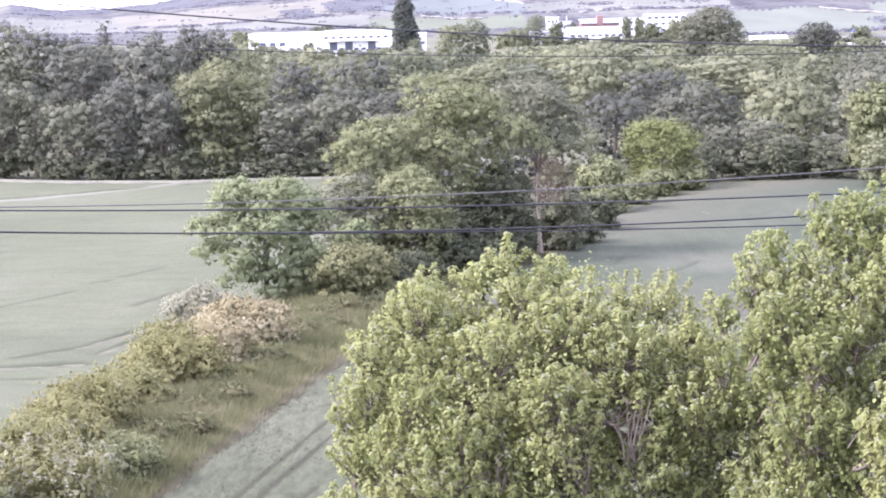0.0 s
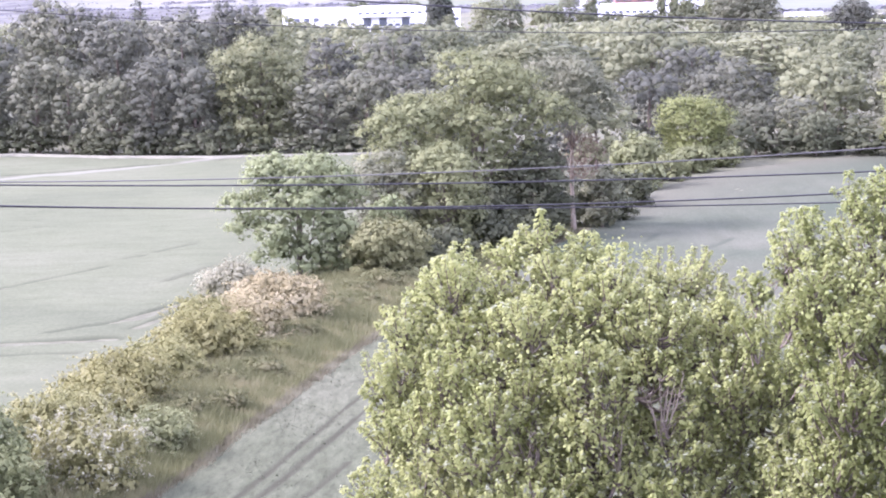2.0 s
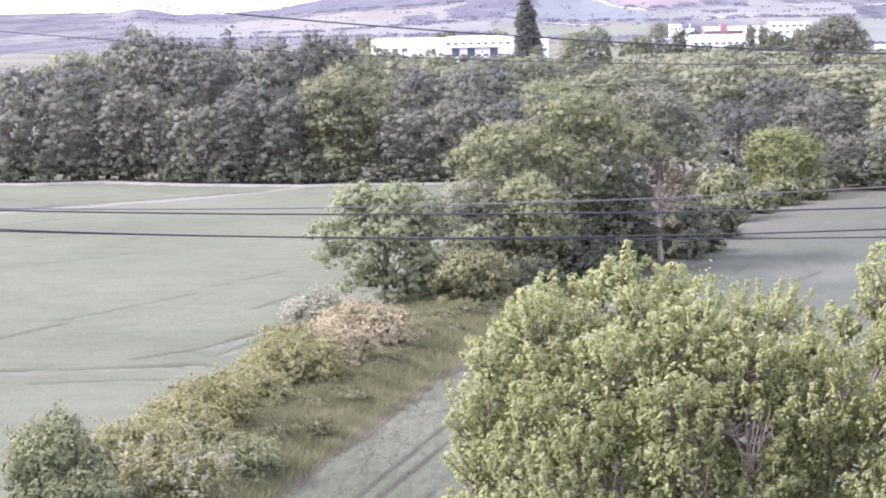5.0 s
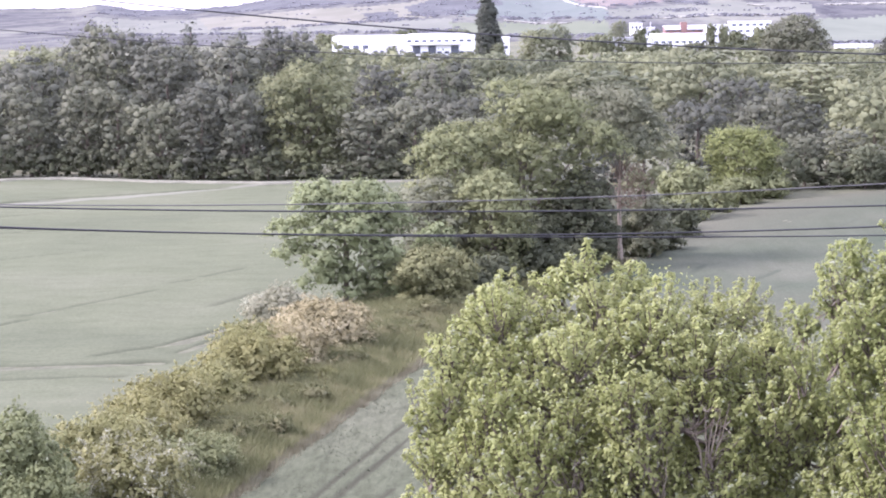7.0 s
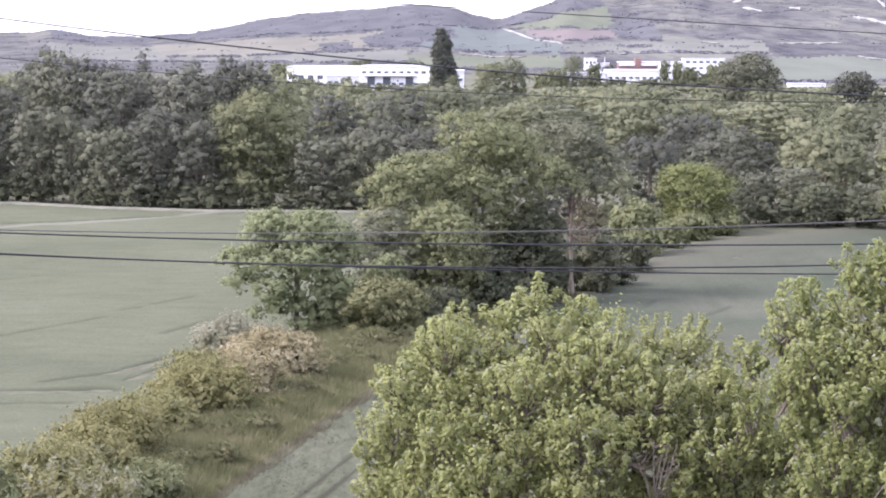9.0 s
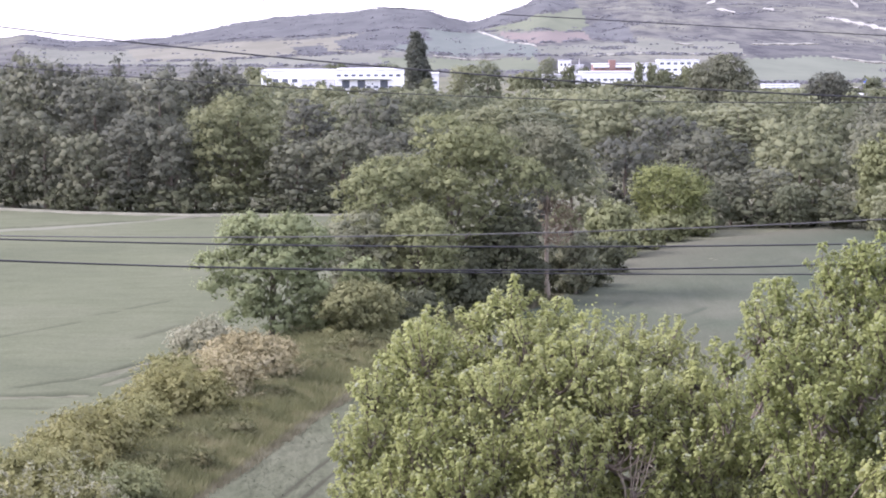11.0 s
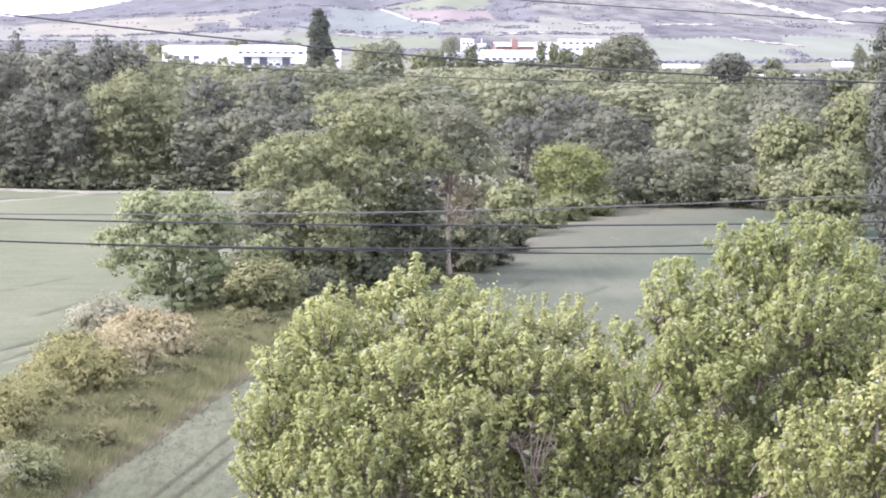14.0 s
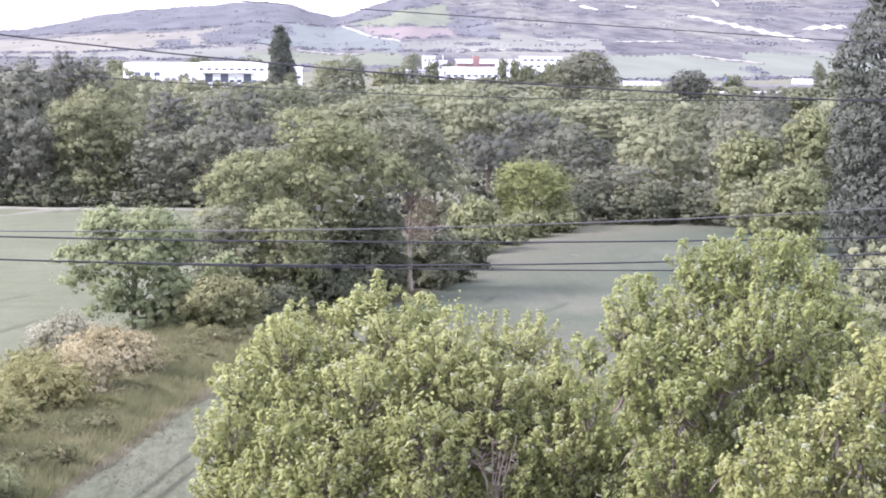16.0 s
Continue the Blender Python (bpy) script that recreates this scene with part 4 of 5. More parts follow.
def forest_tree(kind, x, y, h, hw, spin):
    """One of a few kinds of wood tree, turned and sized."""
    if kind < 5 or kind > 5:
        near = sorted((0, 1, 3, 4, 7, 8) if x < -8 else (0, 1, 2, 3, 4, 6, 7, 8), key=lambda q: abs(FOREST[q][0] / FOREST[q][1] - h / hw) + 0.25 * abs(FOREST[q][0] / h - 1))
        # trees farther back take the paler leaves, as painted haze
        kind = 8 if h < 5 else near[kind % 2] if y < 322 else (2, 6)[kind % 2]
    h0, hw0, lab, mat = FOREST[kind]
    m = Matrix.Translation((x, y, float(terrain(x, y)))) @ Matrix.Rotation(spin, 4, 'Z') @ Matrix.Diagonal((hw / hw0, hw / hw0, h / h0, 1))
    if kind not in STOCK:
        STOCK[kind] = tree("wood_tree", lab, (0, 0, 0), h0, hw0, mat, 1.3 if kind == 8 else 0.95 if kind in (2, 6) else 0.88, 0.32 if kind == 8 else 0.22, 70 + kind, 0.0, body=4, fringe=20, limbs=6, dense=0.62, form=1.3, group="trees of the wood")
        STOCK[kind].matrix_basis = m
        return
    ob = STOCK[kind]
    keep = ob.matrix_basis.copy()
    ob.matrix_basis = Matrix.Identity(4)
    copy_thing(ob, m)
    ob.matrix_basis = keep


tree("wood_tree", "tall light green tree standing out of the wood", (-25.9, 260, 0), 15.3, 5.8, "wood_olive", 0.7, 0.19, 90, 0.0, body=18, fringe=24, dense=0.6, group="trees of the wood")
WOOD = [(-58.2, 300, 19.3, 5.2), (-62.5, 303, 19.6, 4.6), (-54.4, 298, 18.6, 4.4), (-43.0, 300, 16.8, 5.0), (-48.4, 290, 16.7, 5.2), (-38.9, 285, 17.1, 5.5), (-32.5, 310, 18.0, 5.4), (-18.8, 275, 13.9, 4.6), (-10.7, 280, 14.9, 5.0), (-65.5, 285, 15.8, 5.8), (-75.5, 295, 15.6, 6.0), (-50.5, 305, 17.4, 4.6), (-46.5, 303, 16.5, 4.4), (-39.5, 305, 17.2, 4.6), (-35.5, 308, 18.6, 4.5), (-20.5, 335, 13.9, 5.5), (-25, 352, 14.6, 5.5), (-13.5, 322, 12.4, 5.2),
        (40.3, 250, 11.4, 5.6), (30.5, 258, 9.8, 5.8), (19.6, 245, 10.7, 4.4), (26.8, 330, 13.9, 7.5), (44.1, 330, 12.3, 8.5), (48.5, 240, 12.0, 4.6),
        (60, 225, 12, 4.6), (66, 240, 13, 5.0), (-4.8, 330, 10.5, 4.9), (3.6, 350, 10.4, 5.6), (14.4, 345, 11.1, 7.0), (24.9, 380, 11.5, 5.4), (30, 300, 11.5, 5), (36, 352, 12, 6), (54, 268, 12.5, 5.4), (59, 290, 12.5, 6), (50, 292, 12, 6), (64, 310, 13, 6.5), (70, 275, 13, 6)]
WOOD += [(-12 + 7.5 * k, 398 + 14 * (k % 3), 9.5 + 1.1 * (k * 7 % 4), 5.6) for k in range(11)]
wr = random.Random(5)
for k, (x, y, h, w) in enumerate(WOOD):
    forest_tree(k % 4, x, y, h, w, wr.uniform(0, 6.28))
EDGE = [(-100, 270.0), (-66, 262.0), (-57, 264.0), (-45, 257.0), (-31, 252.5), (-21, 252.5), (0, 252.0)]
xs = np.linspace(-100, -9, 120)
ed = np.interp(xs, *zip(*EDGE))
wob = 0.35 * np.sin(xs * 0.9) + 0.2 * np.sin(xs * 2.3)
v = np.concatenate([np.column_stack([xs, ed - 2.2 + wob, np.full(120, 0.24)]), np.column_stack([xs, ed - 0.2, np.full(120, 0.3)]), np.column_stack([xs, ed - 2.2 + wob, np.full(120, -0.1)])])
i = np.arange(119)
f = np.concatenate([np.column_stack([i, i + 1, i + 121, i + 120]), np.column_stack([i + 240, i + 241, i + 1, i])])
tagged(new("field_margin", mesh_from("field_margin", v, f, [MAT["pale_edge"]], True)), "pale mown margin between wheat field and wood", "field margin", kind="structure")
for x, h in [(-70, 13), (-62, 12), (-54.5, 12.6), (-50.3, 12.5), (-44.5, 10.8), (-39.2, 12.4), (-34, 11.8), (-18.5, 9.8), (-13.1, 10.8), (-8, 11), (-3, 11)]:
    forest_tree(3 + wr.randint(0, 1), x, np.interp(x, *zip(*EDGE)) + wr.uniform(3, 5), h, wr.uniform(3.6, 4.4), wr.uniform(0, 6.28))
for k in range(24):
    x = -92 + 3.9 * k + wr.uniform(-1.2, 1.2)
    forest_tree(wr.randint(0, 1), x, np.interp(x, *zip(*EDGE)) + wr.uniform(2.0, 4.0), wr.uniform(2.2, 4.2), wr.uniform(1.7, 2.5), wr.uniform(0, 6.28))
for x, y, h, w in [(31, 239, 6.6, 2.6), (39.7, 237, 4.2, 3.2), (45.8, 222, 5.6, 2.6), (35.5, 239, 7.0, 3.0), (51, 228, 8, 3.4), (27.5, 234, 5.0, 2.8), (33, 236, 3.4, 2.8), (37, 234.5, 5.0, 2.2), (42.5, 233, 3.2, 2.6), (48, 231, 6.2, 3.0), (54, 232, 6, 3.2), (59, 228, 6, 3.2), (12.5, 225, 8.5, 4.0), (6.5, 215, 9.5, 4.0), (-4, 225, 10.5, 4.5)]:
    forest_tree(4, x, y, h, w, wr.uniform(0, 6.28))
for k in range(20):
    x = wr.uniform(-95, 90)
    y = wr.uniform(300, 430) if x < 0 else wr.uniform(265, 430)
    tall = 15.5 if x < -20 else 12.0 - 2.5 * (x > -20) * (y < 330)
    forest_tree(wr.randint(0, 3), x, y, tall * wr.uniform(0.82, 1.05), wr.uniform(4.6, 6.6), wr.uniform(0, 6.28))
tree("wood_tree", "light olive tree at the corner of the wood", (46, 204, 0), 8.4, 3.2, "olive_leaf", 0.5, 0.24, 93, 0.0, group="trees of the wood")
tree("wood_tree", "light green tree at the corner of the wood", (47.2, 231, 0), 11.2, 3.6, "olive_leaf", 0.55, 0.26, 95, 0.0, group="trees of the wood")
tree("wood_tree", "tall light green tree at the corner of the wood", (56.3, 240, 0), 13.2, 4.0, "olive_leaf", 0.58, 0.27, 96, 0.0, group="trees of the wood")

# ---- far trees ----
POP = [(0.5 * math.sin(k * 1.7), 0, 3.2 + 2.0 * k, 3.5 * min(1, (27 - 3.2 - 2.0 * k) / 9) ** 0.7 + 0.3 * math.sin(k * 2.6), 3.4 * min(1, (27 - 3.2 - 2.0 * k) / 9) ** 0.7, 2.2) for k in range(11)]
POP += [(4.3, 0, 2.4 + 2.0 * k, 1.9 - 0.22 * k, 1.9, 1.7) for k in range(5)]
tree("poplar", "tall dark poplar beside the works", (-14.1, 851, 0), 25.8, 5, "column_leaf", 0.85, 0.5, 94, lobes=POP, tiers=False, trunk_r=0.6)
for x, y, h, w in [(-9.7, 845, 7.9, 2.8), (2.7, 700, 14.5, 4.8), (11.4, 700, 15.4, 5.2), (44.4, 1000, 15.7, 5.3), (200.8, 850, 13.2, 2.8)]:
    forest_tree(wr.randint(0, 2), x, y, h, w, wr.uniform(0, 6.28))
for k, (x, y, h, w) in enumerate([(64.6, 520, 17.4, 8.6), (91.4, 520, 13.9, 6.2), (-93.2, 600, 21.2, 2.0), (-79.0, 600, 17.4, 1.9)]):
    tree("tall_tree", "tall grey-green tree in the valley" if k < 2 else "tall dark grey-green tree in the valley", (x, y, 0), h, w, "forest_leaf" if k < 2 else "column_leaf", 0.95, 0.36, 170 + k, 0.0, sprays=90 if k < 2 else 10, group="tall trees of the valley")
# valley trees: the light leaf colour stands in for haze
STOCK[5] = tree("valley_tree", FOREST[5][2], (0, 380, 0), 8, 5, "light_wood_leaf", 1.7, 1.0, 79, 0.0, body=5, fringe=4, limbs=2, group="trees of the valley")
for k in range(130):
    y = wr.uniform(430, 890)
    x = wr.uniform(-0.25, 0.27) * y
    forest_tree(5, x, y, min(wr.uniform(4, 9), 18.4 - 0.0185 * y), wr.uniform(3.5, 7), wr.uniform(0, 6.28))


# ---- works and town ----
def box_arrays(x0, x1, y0, y1, z0, z1):
    v = np.array([(x, y, z) for z in (z0, z1) for y in (y0, y1) for x in (x0, x1)], dtype=float)
    f = np.array([(0, 2, 3, 1), (4, 5, 7, 6), (0, 1, 5, 4), (1, 3, 7, 5), (3, 2, 6, 7), (2, 0, 4, 6)])
    return v, f


def box_part(name, mat, parent, b, label=""):
    v, f = box_arrays(*b)
    return part(name, mesh_from(name, v, f, [MAT[mat]]), parent, label)


def building(label, x0, x1, y, deep, h, wall="grey_wall", rows=1, cols=6, win_h=1.2, z0=0.0, group="buildings of the works"):
    """A flat-roofed block with its windows towards the fields."""
    root = empty("building", label, "building", ((x0 + x1) / 2, y, z0), group)
    w = (x1 - x0) / 2
    box_part("wall", wall, root, (-w, w, 0, deep, 0, h))
    box_part("roof", "roof", root, (-w - 0.3, w + 0.3, -0.3, deep + 0.3, h + 0.004, h + 0.5))
    for r in range(rows):
        for c in range(cols):
            cx = -w + (c + 0.5) * 2 * w / cols
            zz = h * (r + 0.55) / rows
            box_part("window", "glass", root, (cx - w / cols * 0.6, cx + w / cols * 0.6, -0.08, 0.05, zz - win_h / 2, zz + win_h / 2))
    return root


building("long low white works hall", -82.5, -49.5, 930, 40, 9.0, "white_wall", rows=1, cols=8, win_h=1.6)
hall = building("large white works hall with a row of high windows", -49, -21, 900, 45, 9.7, "white_wall", rows=2, cols=9, win_h=1.0)
building("small white works hall", -11.5, -5.8, 905, 20, 8.0, rows=1, cols=2)
building("low white store behind the trees", 36.6, 59.6, 1000, 25, 5.8, "white_wall", rows=1, cols=7, win_h=0.9)
building("long low white store", 60.2, 88.7, 1003, 25, 7.1, "white_wall", rows=1, cols=9, win_h=1.0)
for x in (-9.5, -3.0, 6.5):
    box_part("loading_door", "glass", hall, (x - 1.6, x + 1.6, -0.12, -0.004, 2.4, 5.6), "dark loading door")
box_part("canopy", "roof", hall, (-12.5, 9.5, -2.6, -0.004, 6.0, 6.4), "grey canopy over the loading doors")
annex = building("low grey annex before the works hall", -64, -50, 912, 12, 5.6, rows=1, cols=5, win_h=1.0)
box_part("roof_unit", "grey_wall", annex, (-3.0, 1.0, 4, 7, 6.104, 7.4), "grey plant room")
red = building("red brick block with white balcony bands", 69.4, 88, 1060, 14, 10.4, "red_wall", rows=3, cols=6, win_h=1.3, group="buildings of the town")
for k in range(3):
    box_part("balcony", "white_wall", red, (-9.3, -1.6, -1.2, -0.1, 2.6 + 3.2 * k, 3.7 + 3.2 * k), "white balcony band")
    box_part("balcony", "white_wall", red, (1.6, 9.3, -1.2, -0.1, 2.6 + 3.2 * k, 3.7 + 3.2 * k), "white balcony band")
box_part("stair_tower", "red_wall", red, (-1.5, 1.5, -1.6, 6, 0.0, 12.6))
building("white apartment block with three storeys", 90.6, 102, 1070, 14, 10.4, "white_wall", rows=3, cols=6, win_h=1.2, group="buildings of the town")
building("white apartment block with four storeys", 103, 123, 1075, 14, 12.0, "white_wall", rows=4, cols=6, win_h=1.1, group="buildings of the town")
building("white house behind the trees", 53.7, 59.5, 1080, 10, 12.0, "white_wall", rows=3, cols=3, win_h=1.2, group="buildings of the town")
building("grey house behind the trees", 60.5, 66, 1085, 10, 9.6, "grey_wall", rows=2, cols=3, win_h=1.2, group="buildings of the town")
building("small white building by the road", 130.5, 145, 900, 10, 3.0, "white_wall", rows=1, cols=6, win_h=0.7)

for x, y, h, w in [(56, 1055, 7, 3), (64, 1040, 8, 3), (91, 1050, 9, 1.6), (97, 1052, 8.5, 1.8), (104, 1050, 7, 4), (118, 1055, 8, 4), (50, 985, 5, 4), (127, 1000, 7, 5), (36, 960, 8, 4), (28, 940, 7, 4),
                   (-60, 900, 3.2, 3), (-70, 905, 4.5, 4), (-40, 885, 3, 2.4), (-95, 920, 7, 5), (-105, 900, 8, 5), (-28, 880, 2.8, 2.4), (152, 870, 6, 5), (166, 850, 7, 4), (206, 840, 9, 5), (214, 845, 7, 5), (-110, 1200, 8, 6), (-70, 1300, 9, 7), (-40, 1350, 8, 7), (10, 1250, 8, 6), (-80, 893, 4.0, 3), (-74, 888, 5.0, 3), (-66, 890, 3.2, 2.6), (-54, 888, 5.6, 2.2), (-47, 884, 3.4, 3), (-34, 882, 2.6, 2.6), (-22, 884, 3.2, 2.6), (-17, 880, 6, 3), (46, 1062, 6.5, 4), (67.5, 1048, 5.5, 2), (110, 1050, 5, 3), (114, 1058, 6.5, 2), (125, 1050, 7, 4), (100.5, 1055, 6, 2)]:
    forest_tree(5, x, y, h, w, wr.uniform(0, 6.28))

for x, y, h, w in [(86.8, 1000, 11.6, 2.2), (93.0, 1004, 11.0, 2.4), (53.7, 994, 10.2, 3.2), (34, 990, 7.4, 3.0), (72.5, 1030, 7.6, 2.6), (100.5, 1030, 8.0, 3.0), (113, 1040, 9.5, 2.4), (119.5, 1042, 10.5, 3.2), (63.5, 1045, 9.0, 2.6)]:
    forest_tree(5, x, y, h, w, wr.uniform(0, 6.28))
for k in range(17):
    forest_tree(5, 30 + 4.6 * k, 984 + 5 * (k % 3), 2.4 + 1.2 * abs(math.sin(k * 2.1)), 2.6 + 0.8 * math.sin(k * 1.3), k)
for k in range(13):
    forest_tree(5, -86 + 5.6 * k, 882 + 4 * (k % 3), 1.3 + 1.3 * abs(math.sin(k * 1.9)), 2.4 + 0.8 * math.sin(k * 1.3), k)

# ---- road bridge with a lorry and a sign ----
bridge = empty("road_bridge", "concrete road bridge on the valley floor", "bridge", (188, 860, 0))
box_part("deck", "concrete", bridge, (-26, 30, 0, 10, 2.0, 2.7))
box_part("parapet", "concrete", bridge, (-26, 30, -0.3, -0.004, 2.2, 3.3))
for x in (-10.5, 9.0):
    box_part("abutment", "concrete", bridge, (x - 1.5, x + 1.5, 0.5, 9.5, -0.1, 1.996))
box_part("embankment", "concrete", bridge, (-26, -12.5, 0.5, 9.5, -0.1, 1.99))
box_part("embankment", "concrete", bridge, (11, 30, 0.5, 9.5, -0.1, 1.99))
lorry = empty("lorry", "white box lorry on the road bridge", "lorry", (198.5, 866, 2.704))
box_part("box_body", "white_wall", lorry, (-4.9, 2.8, -1.2, 1.2, 0.9, 2.9))
box_part("cab", "white_wall", lorry, (3.1, 5.0, -1.15, 1.15, 0.6, 2.5))
box_part("windscreen", "glass", lorry, (4.96, 5.04, -1.0, 1.0, 1.5, 2.3))
for x in (-4.2, -2.9, 4.0):
    for yy in (-1.1, 1.1):
        v, f = tube_arrays(np.array([(x, yy - 0.15, 0.5), (x, yy - 0.1, 0.5), (x, yy + 0.1, 0.5), (x, yy + 0.15, 0.5)]), np.array([0.3, 0.5, 0.5, 0.3]), 12)
        wheel = part("wheel", mesh_from("wheel", v, f, [MAT["rubber"]], True), lorry)
        v, f = tube_arrays(np.array([(x, yy - 0.17, 0.5), (x, yy - 0.16, 0.5), (x, yy + 0.16, 0.5), (x, yy + 0.17, 0.5)]), np.array([0.02, 0.24, 0.24, 0.02]), 10)
        part("rim", mesh_from("rim", v, f, [MAT["grey_wall"]], True), wheel, "grey steel rim")
sign = empty("road_sign", "blue road sign on two posts", "sign", (169, 880, 0))
box_part("panel", "blue_paint", sign, (-0.9, 0.9, -0.05, 0.05, 4.4, 6.2))
for x in (-0.7, 0.7):
    box_part("post", "grey_wall", sign, (x - 0.1, x + 0.1, 0.06, 0.26, -0.1, 6.0))
road = empty("valley_road", "pale valley road with its crash barrier", "road", (150, 845, 0), kind="structure")
box_part("carriageway", "concrete", road, (-26, 60, 0, 7, -0.1, 0.15))
box_part("barrier", "white_wall", road, (-26, 60, -0.2, -0.1, 0.3, 0.9))
mast = empty("radio_mast", "thin grey mast behind the town", "mast", (62.4, 1060, 0))
v, f = tube_arrays(np.array([(0, 0, 0), (0, 0, 7), (0, 0, 13)]), np.array([0.35, 0.28, 0.15]), 6)
part("pole", mesh_from("pole", v, f, [MAT["grey_wall"]], True), mast)

# ---- near trees ----
def near_tree(name, label, at, h, lobes, mat, gap, seed, leaf=0.11, trunk_r=0.22, flags=60, nodes=7, round_=10, gaps=()):
    """A close tree: rising shoots with whorls of drooping leaves and a pale tuft at each tip, over limbs and a trunk."""
    rng = np.random.default_rng(seed)
    root = empty(name, label, "tree", at)
    tiers = sub_boughs(rng, [(*q[:3], q[3] * 1.03, q[4] * 1.03, q[5] * 1.03) for q in lobes], 2.2)
    tip, out, lobe = spread_points(rng, tiers, gap, -0.1, 0.62)
    for x, y, z, r in gaps:
        keep = ((tip - [x, y, z]) ** 2).sum(1) > r * r
        tip, out, lobe = tip[keep], out[keep], lobe[keep]
    n = len(tip)
    way = unit(out * 0.7 + np.array([0, 0, 0.75]) + rng.normal(size=(n, 3)) * 0.22)
    tip = tip + way * rng.uniform(-0.15, 0.3, (n, 1))
    # single shoots that stand out of the top of the crown
    high = np.flatnonzero((out[:, 2] > 0.35) & (tip[:, 2] > 0.62 * h))
    high = rng.choice(high, min(flags, len(high)), replace=False)
    tip[high] += way[high] * rng.uniform(0.15, 0.4, (len(high), 1))
    length = rng.uniform(0.7, 1.3, (n, 1))
    heart = np.array(tiers, dtype=float)[lobe, :3] - [0, 0, 0.3]
    foot = tip - way * length * 0.8 + unit(heart - tip) * length * 0.3
    knee = tip - way * length * 0.45 + rng.normal(size=(n, 3)) * 0.05
    # whorls of leaves down each shoot
    k = nodes * round_
    t = np.repeat(1 - np.linspace(0.8, 0.12, nodes) ** 2, round_)[None, :, None] + rng.uniform(-0.04, 0.04, (n, k, 1))
    p = foot[:, None] * (1 - t) ** 2 + knee[:, None] * 2 * t * (1 - t) + tip[:, None] * t * t
    ax = np.repeat(way, k, 0)
    radial = unit(np.cross(ax, rng.normal(size=ax.shape)))
    t, p = t.reshape(-1, 1), p.reshape(-1, 3)
    along = unit(radial + ax * 0.35 - np.array([0, 0, 0.45]) + rng.normal(size=ax.shape) * 0.15)
    vigour = np.repeat(rng.uniform(0.75, 1.25, (n, 1)), k, 0)
    size = leaf * vigour * (1.25 - 0.45 * t)
    c = p + along * size * rng.uniform(0.55, 1.15, (len(p), 1))
    face = unit(np.array([0, 0, 0.9]) + radial * 0.55 + ax * 0.2 + rng.normal(size=ax.shape) * 0.25)
    deep, deep_face, _ = spread_points(rng, [(*q[:3], q[3] * 0.74, q[4] * 0.74, q[5] * 0.76) for q in lobes], 0.34, -0.8, 0.5)
    for x, y, z, r in gaps:
        keep = ((deep - [x, y + 0.5, z]) ** 2).sum(1) > r * r * 0.6
        deep, deep_face = deep[keep], deep_face[keep]
    dk = 13
    dc, dn = np.repeat(deep, dk, 0) + rng.normal(size=(len(deep) * dk, 3)) * 0.16, np.repeat(deep_face, dk, 0) + rng.normal(size=(len(deep) * dk, 3)) * 0.4
    v, f = join_arrays([leaf_arrays(rng, c, face, 1.0, 0.34, along, size), leaf_arrays(rng, dc, dn, 0.1, 0.36)])
    soft = np.concatenate([np.repeat(unit(face * 0.55 + radial * 0.4 + np.repeat(out, k, 0) * 0.6), 4, 0), np.repeat(unit(dn), 4, 0)])
    part("crown", mesh_from("crown", v, f, [MAT[mat]], True, soft), root)
    # paler young leaves that cup the very tips
    k = 7
    ax = np.repeat(way, k, 0)
    radial = unit(np.cross(ax, rng.normal(size=ax.shape)))
    along = unit(ax * 0.55 + radial * 0.8)
    c = np.repeat(tip, k, 0) + along * rng.uniform(0.03, 0.1, (n * k, 1)) - ax * rng.uniform(0.0, 0.12, (n * k, 1))
    face = unit(ax * 0.8 + np.array([0, 0, 0.4]) - radial * 0.1 + rng.normal(size=ax.shape) * 0.2)
    v, f = leaf_arrays(rng, c, face, leaf * 0.8, 0.36, along)
    part("young_leaves", mesh_from("young_leaves", v, f, [MAT["young_leaf"]], True, np.repeat(unit(face + radial * 0.4), 4, 0)), root, "pale young leaves on the shoot tips")
    for i, (v, f) in enumerate(bough_arrays(rng, h, trunk_r, lobes, 0.4)):
        if i == 0:
            trunk = part("trunk", mesh_from("trunk", v, f, [MAT["bark"]], True), root)
        else:
            part("limb", mesh_from("limb", v, f, [MAT["bark"]], True), trunk)
    tw = []
    for i in range(n):
        s = np.linspace(0, 1, 4)[:, None]
        tw.append(tube_arrays(foot[i] * (1 - s) ** 2 + knee[i] * 2 * s * (1 - s) + tip[i] * s * s, np.array([0.02, 0.016, 0.011, 0.005]), 3))
    # branches that carry the shoots
    for i in range(0, n, 4):
        s = np.linspace(0, 1, 5)[:, None]
        bow = np.array([0, 0, -0.18]) * np.linalg.norm(foot[i] - heart[i])
        tw.append(tube_arrays(heart[i] + (foot[i] - heart[i]) * s + bow * np.sin(s * math.pi), np.array([0.06, 0.05, 0.042, 0.032, 0.02]), 5))
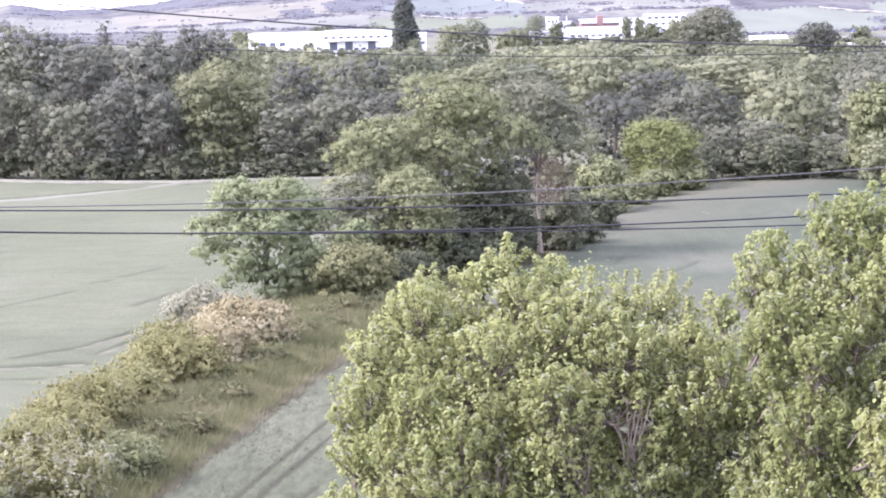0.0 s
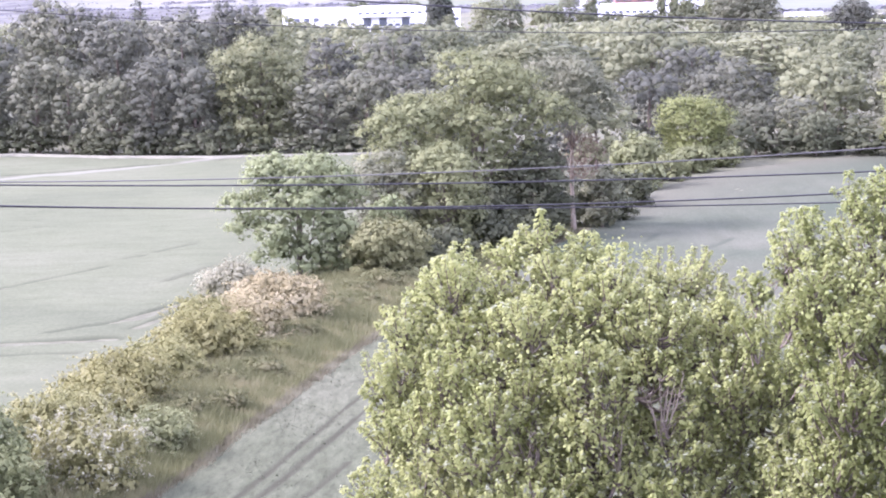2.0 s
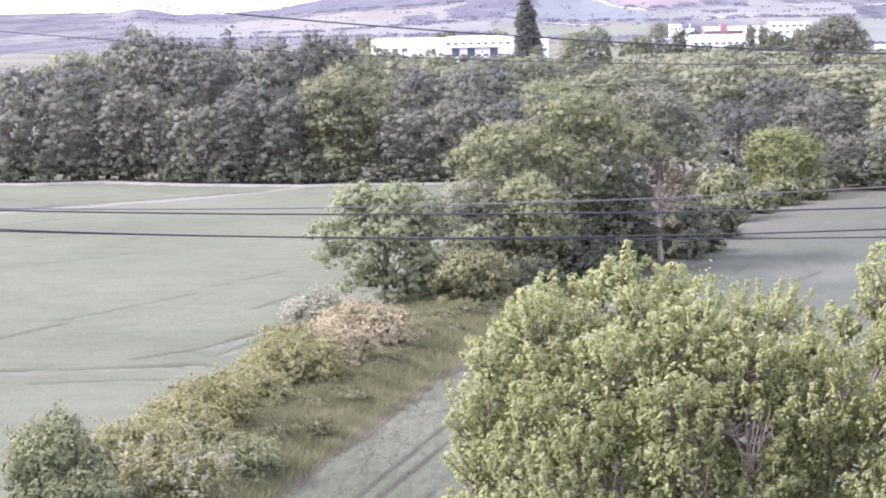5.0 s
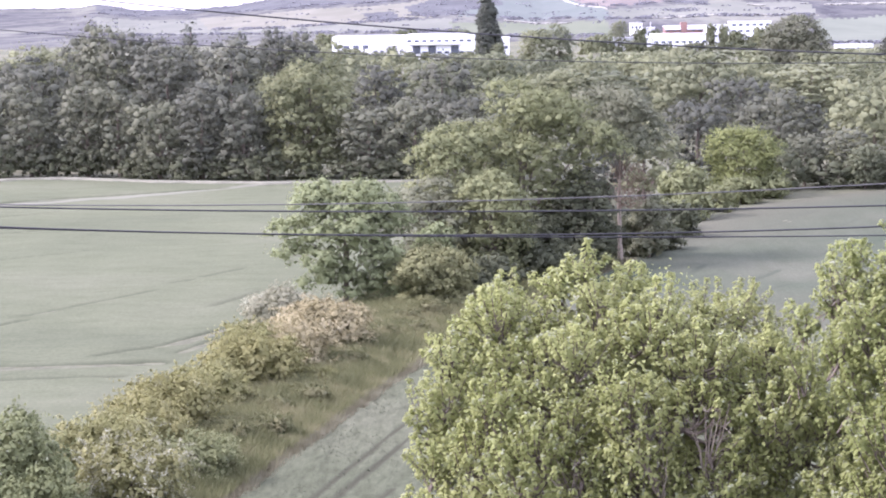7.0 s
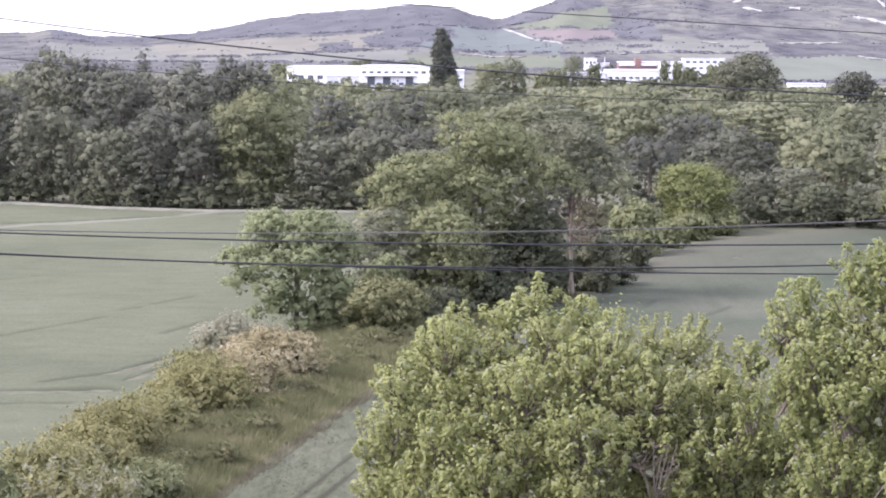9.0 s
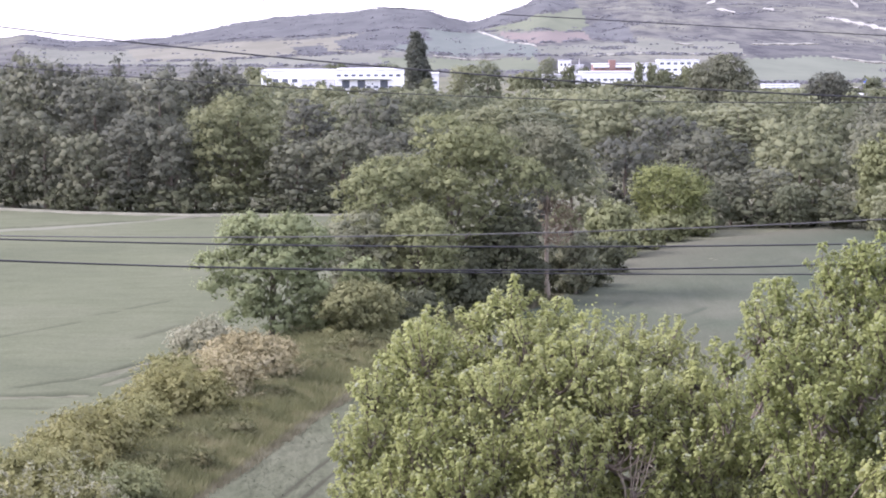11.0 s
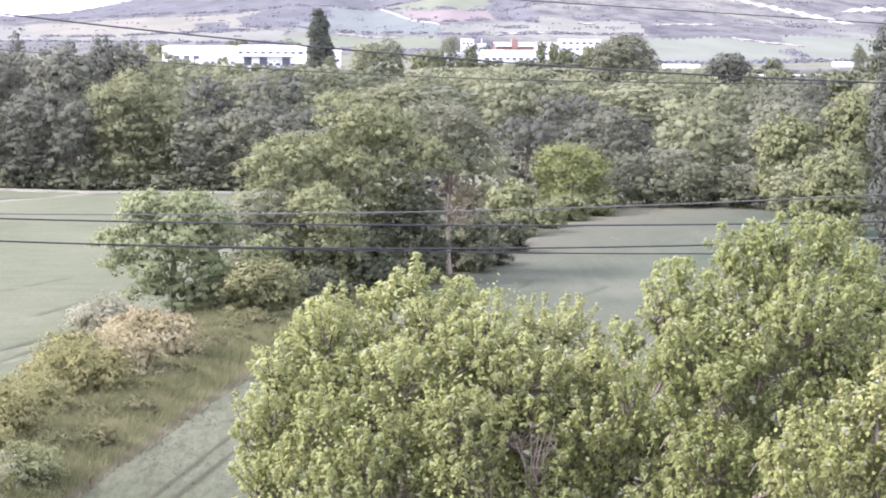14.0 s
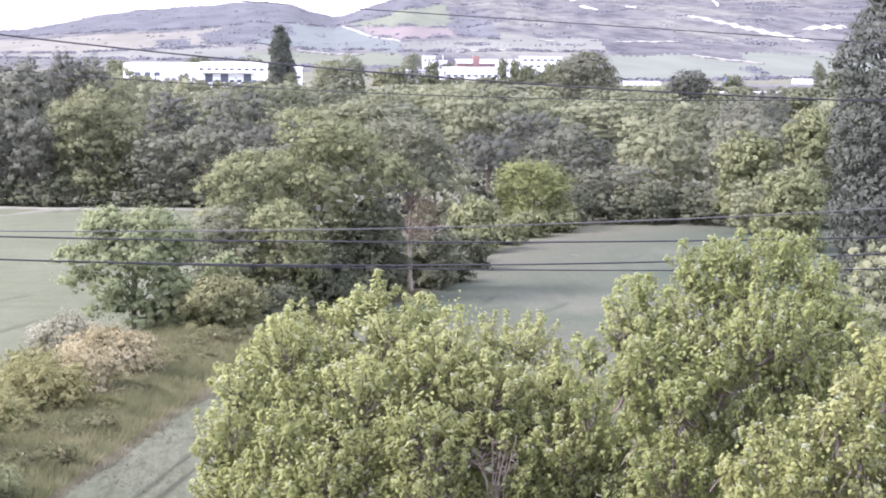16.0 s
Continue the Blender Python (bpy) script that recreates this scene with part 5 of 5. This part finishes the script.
    # grey dead boughs in the gaps of the crown
    for x, y, z, r in gaps:
        for j in range(7):
            s = np.linspace(0, 1, 5)[:, None]
            a = np.array([x + 0.2, y + 0.6, z - r * 1.5])
            e = np.array([x + rng.uniform(-0.9, 0.9) * r, y + rng.uniform(-0.3, 0.4), z + rng.uniform(0.2, 1.1) * r])
            p = a + (e - a) * s + rng.normal(size=(5, 3)) * 0.05 * np.sin(s * math.pi)
            bv = [tube_arrays(p, np.linspace(0.03, 0.007, 5), 5)]
            for q in range(9):
                o = p[rng.integers(2, 5)]
                bv.append(tube_arrays(np.linspace(o, o + rng.normal(size=3) * [0.16, 0.16, 0.1] + [0, 0, 0.1], 3), np.array([0.011, 0.008, 0.004]), 3))
            v, f = join_arrays(bv)
            part("dead_bough", mesh_from("dead_bough", v, f, [MAT["pale_bark"]], True), root, "bare pale grey dead bough")
    v, f = join_arrays(tw)
    tagged(part("twigwork", mesh_from("twigwork", v, f, [MAT["bark"]], True), root), kind="stuff")
    return root


near_tree("broadleaf_tree", "broad yellow-green tree with tufted shoots", (2.4, 53, 0), 14,
          [(0, 0, 8.4, 4.4, 3.4, 4.2), (-3.6, 0, 10.2, 1.6, 1.8, 2.6), (-2.9, 0.5, 12.0, 1.3, 1.4, 1.3), (-1.1, 0.2, 12.6, 1.3, 1.4, 1.35), (0.9, 0.4, 12.3, 1.6, 1.5, 1.4), (2.5, 0, 11.6, 1.4, 1.5, 1.4),
           (3.8, -0.3, 10.9, 1.4, 1.5, 1.5), (0, -1.8, 10.8, 2.4, 1.8, 1.8), (-2.2, -1.8, 9.6, 2.0, 1.8, 2.0), (2.6, -1.6, 9.4, 2.2, 1.8, 2.0), (-3.9, 0, 7.4, 1.6, 1.8, 2.4), (4.6, 0, 8.6, 1.6, 1.8, 2.4),
           (-1.5, -2.4, 7.6, 2.4, 1.8, 2.2), (1.8, -2.4, 7.2, 2.4, 1.8, 2.2), (-3.2, -1.2, 5.6, 2.0, 2.0, 2.0), (0, -2.0, 5.2, 2.6, 2.0, 2.0), (3.6, -1.2, 6.4, 2.0, 2.0, 2.2), (0.2, -2.6, 9.0, 1.8, 1.5, 1.7), (-0.3, -3.0, 6.4, 2.0, 1.4, 1.8)],
          "near_leaf", 0.31, 141, gaps=[(1.65, -3.1, 10.0, 0.8), (0.6, -3.2, 9.1, 0.6), (-1.55, -3.2, 8.95, 0.5)])
near_tree("broadleaf_tree", "tall light green tree with tufted shoots", (10.2, 50, 0), 15.5,
          [(0, 0, 10.6, 2.7, 2.6, 4.2), (-2.4, 0, 13.2, 1.0, 1.2, 1.3), (-0.7, 0, 14.0, 1.2, 1.3, 1.4), (0.7, 0, 14.2, 1.35, 1.3, 1.4), (1.8, 0, 13.4, 1.2, 1.3, 1.5), (-1.6, -1.2, 12.0, 1.6, 1.4, 1.8),
           (0.9, -1.4, 11.6, 1.8, 1.4, 2.0), (-2.3, 0, 10.2, 1.4, 1.4, 2.0), (2.6, 0, 10.6, 1.4, 1.5, 2.2), (-1.2, -1.6, 9.2, 1.8, 1.4, 2.0), (1.2, -1.6, 8.4, 2.0, 1.4, 2.0), (-2.6, -0.6, 7.6, 1.6, 1.6, 2.0), (0, -1.6, 6.4, 2.4, 1.6, 2.0), (-3.2, 0.2, 11.9, 0.9, 1.1, 1.2)],
          "near_green", 0.3, 102)
near_tree("broadleaf_tree", "yellow-green tree with pale shoots", (11.0, 42.5, 0), 14,
          [(0, 0, 9.6, 1.8, 1.6, 2.8), (-1.9, 0, 11.0, 0.95, 1.1, 1.3), (-0.5, 0, 11.7, 1.05, 1.1, 1.1), (1.0, 0.8, 12.9, 0.95, 1.1, 1.3), (1.8, 0.4, 11.6, 1.2, 1.2, 1.8), (-1.6, -0.6, 8.8, 1.2, 1.2, 2.0), (1.2, -0.8, 9.0, 1.4, 1.2, 2.0)],
          "near_yellow", 0.32, 103, leaf=0.12)
COLUMN = [(0.4 * math.sin(2.3 * k), 0.3 * math.cos(k * 1.9), 1.6 + 1.7 * k, 3.7 * min(1, (26.2 - 1.6 - 1.7 * k) / 8.5) ** 0.75, 3.2 * min(1, (26.2 - 1.6 - 1.7 * k) / 8.5) ** 0.75, 2.4) for k in range(14)]
tree("column_poplar", "tall dark columnar poplar", (34.4, 125, 0), 26, 4.6, "column_leaf", 0.42, 0.17, 104, lobes=COLUMN, tiers=False, trunk_r=0.45)
forest_tree(0, 32.3, 118, 9.7, 2.8, 1.0)

# ---- overhead cables ----
for lab, rad, c2, c1, c0 in [("bare metal overhead wire", 0.018, 0.00133, 0.0175, 14.53), ("black overhead cable", 0.024, 0.00095, -0.0063, 14.186),
                             ("black overhead cable", 0.024, 0.00152, -0.0042, 13.499), ("black overhead cable", 0.02, 0.00083, -0.0163, 13.439),
                             ("black overhead cable", 0.022, 0.00166, -0.0816, 19.221), ("thin overhead cable", 0.012, 0.00202, -0.0425, 18.553), ("thin overhead cable", 0.014, 0.00007, -0.0591, 20.968)]:
    xs = np.linspace(-30, 30, 61)
    v, f = tube_arrays(np.column_stack([xs, np.full(61, 62.0), c0 + c1 * xs + c2 * xs * xs]), np.full(61, rad), 6)
    tagged(new("overhead_cable", mesh_from("overhead_cable", v, f, [MAT["bare_wire" if "bare" in lab else "wire"]], True)), lab + " strung across the fields", "cable", "overhead cables")
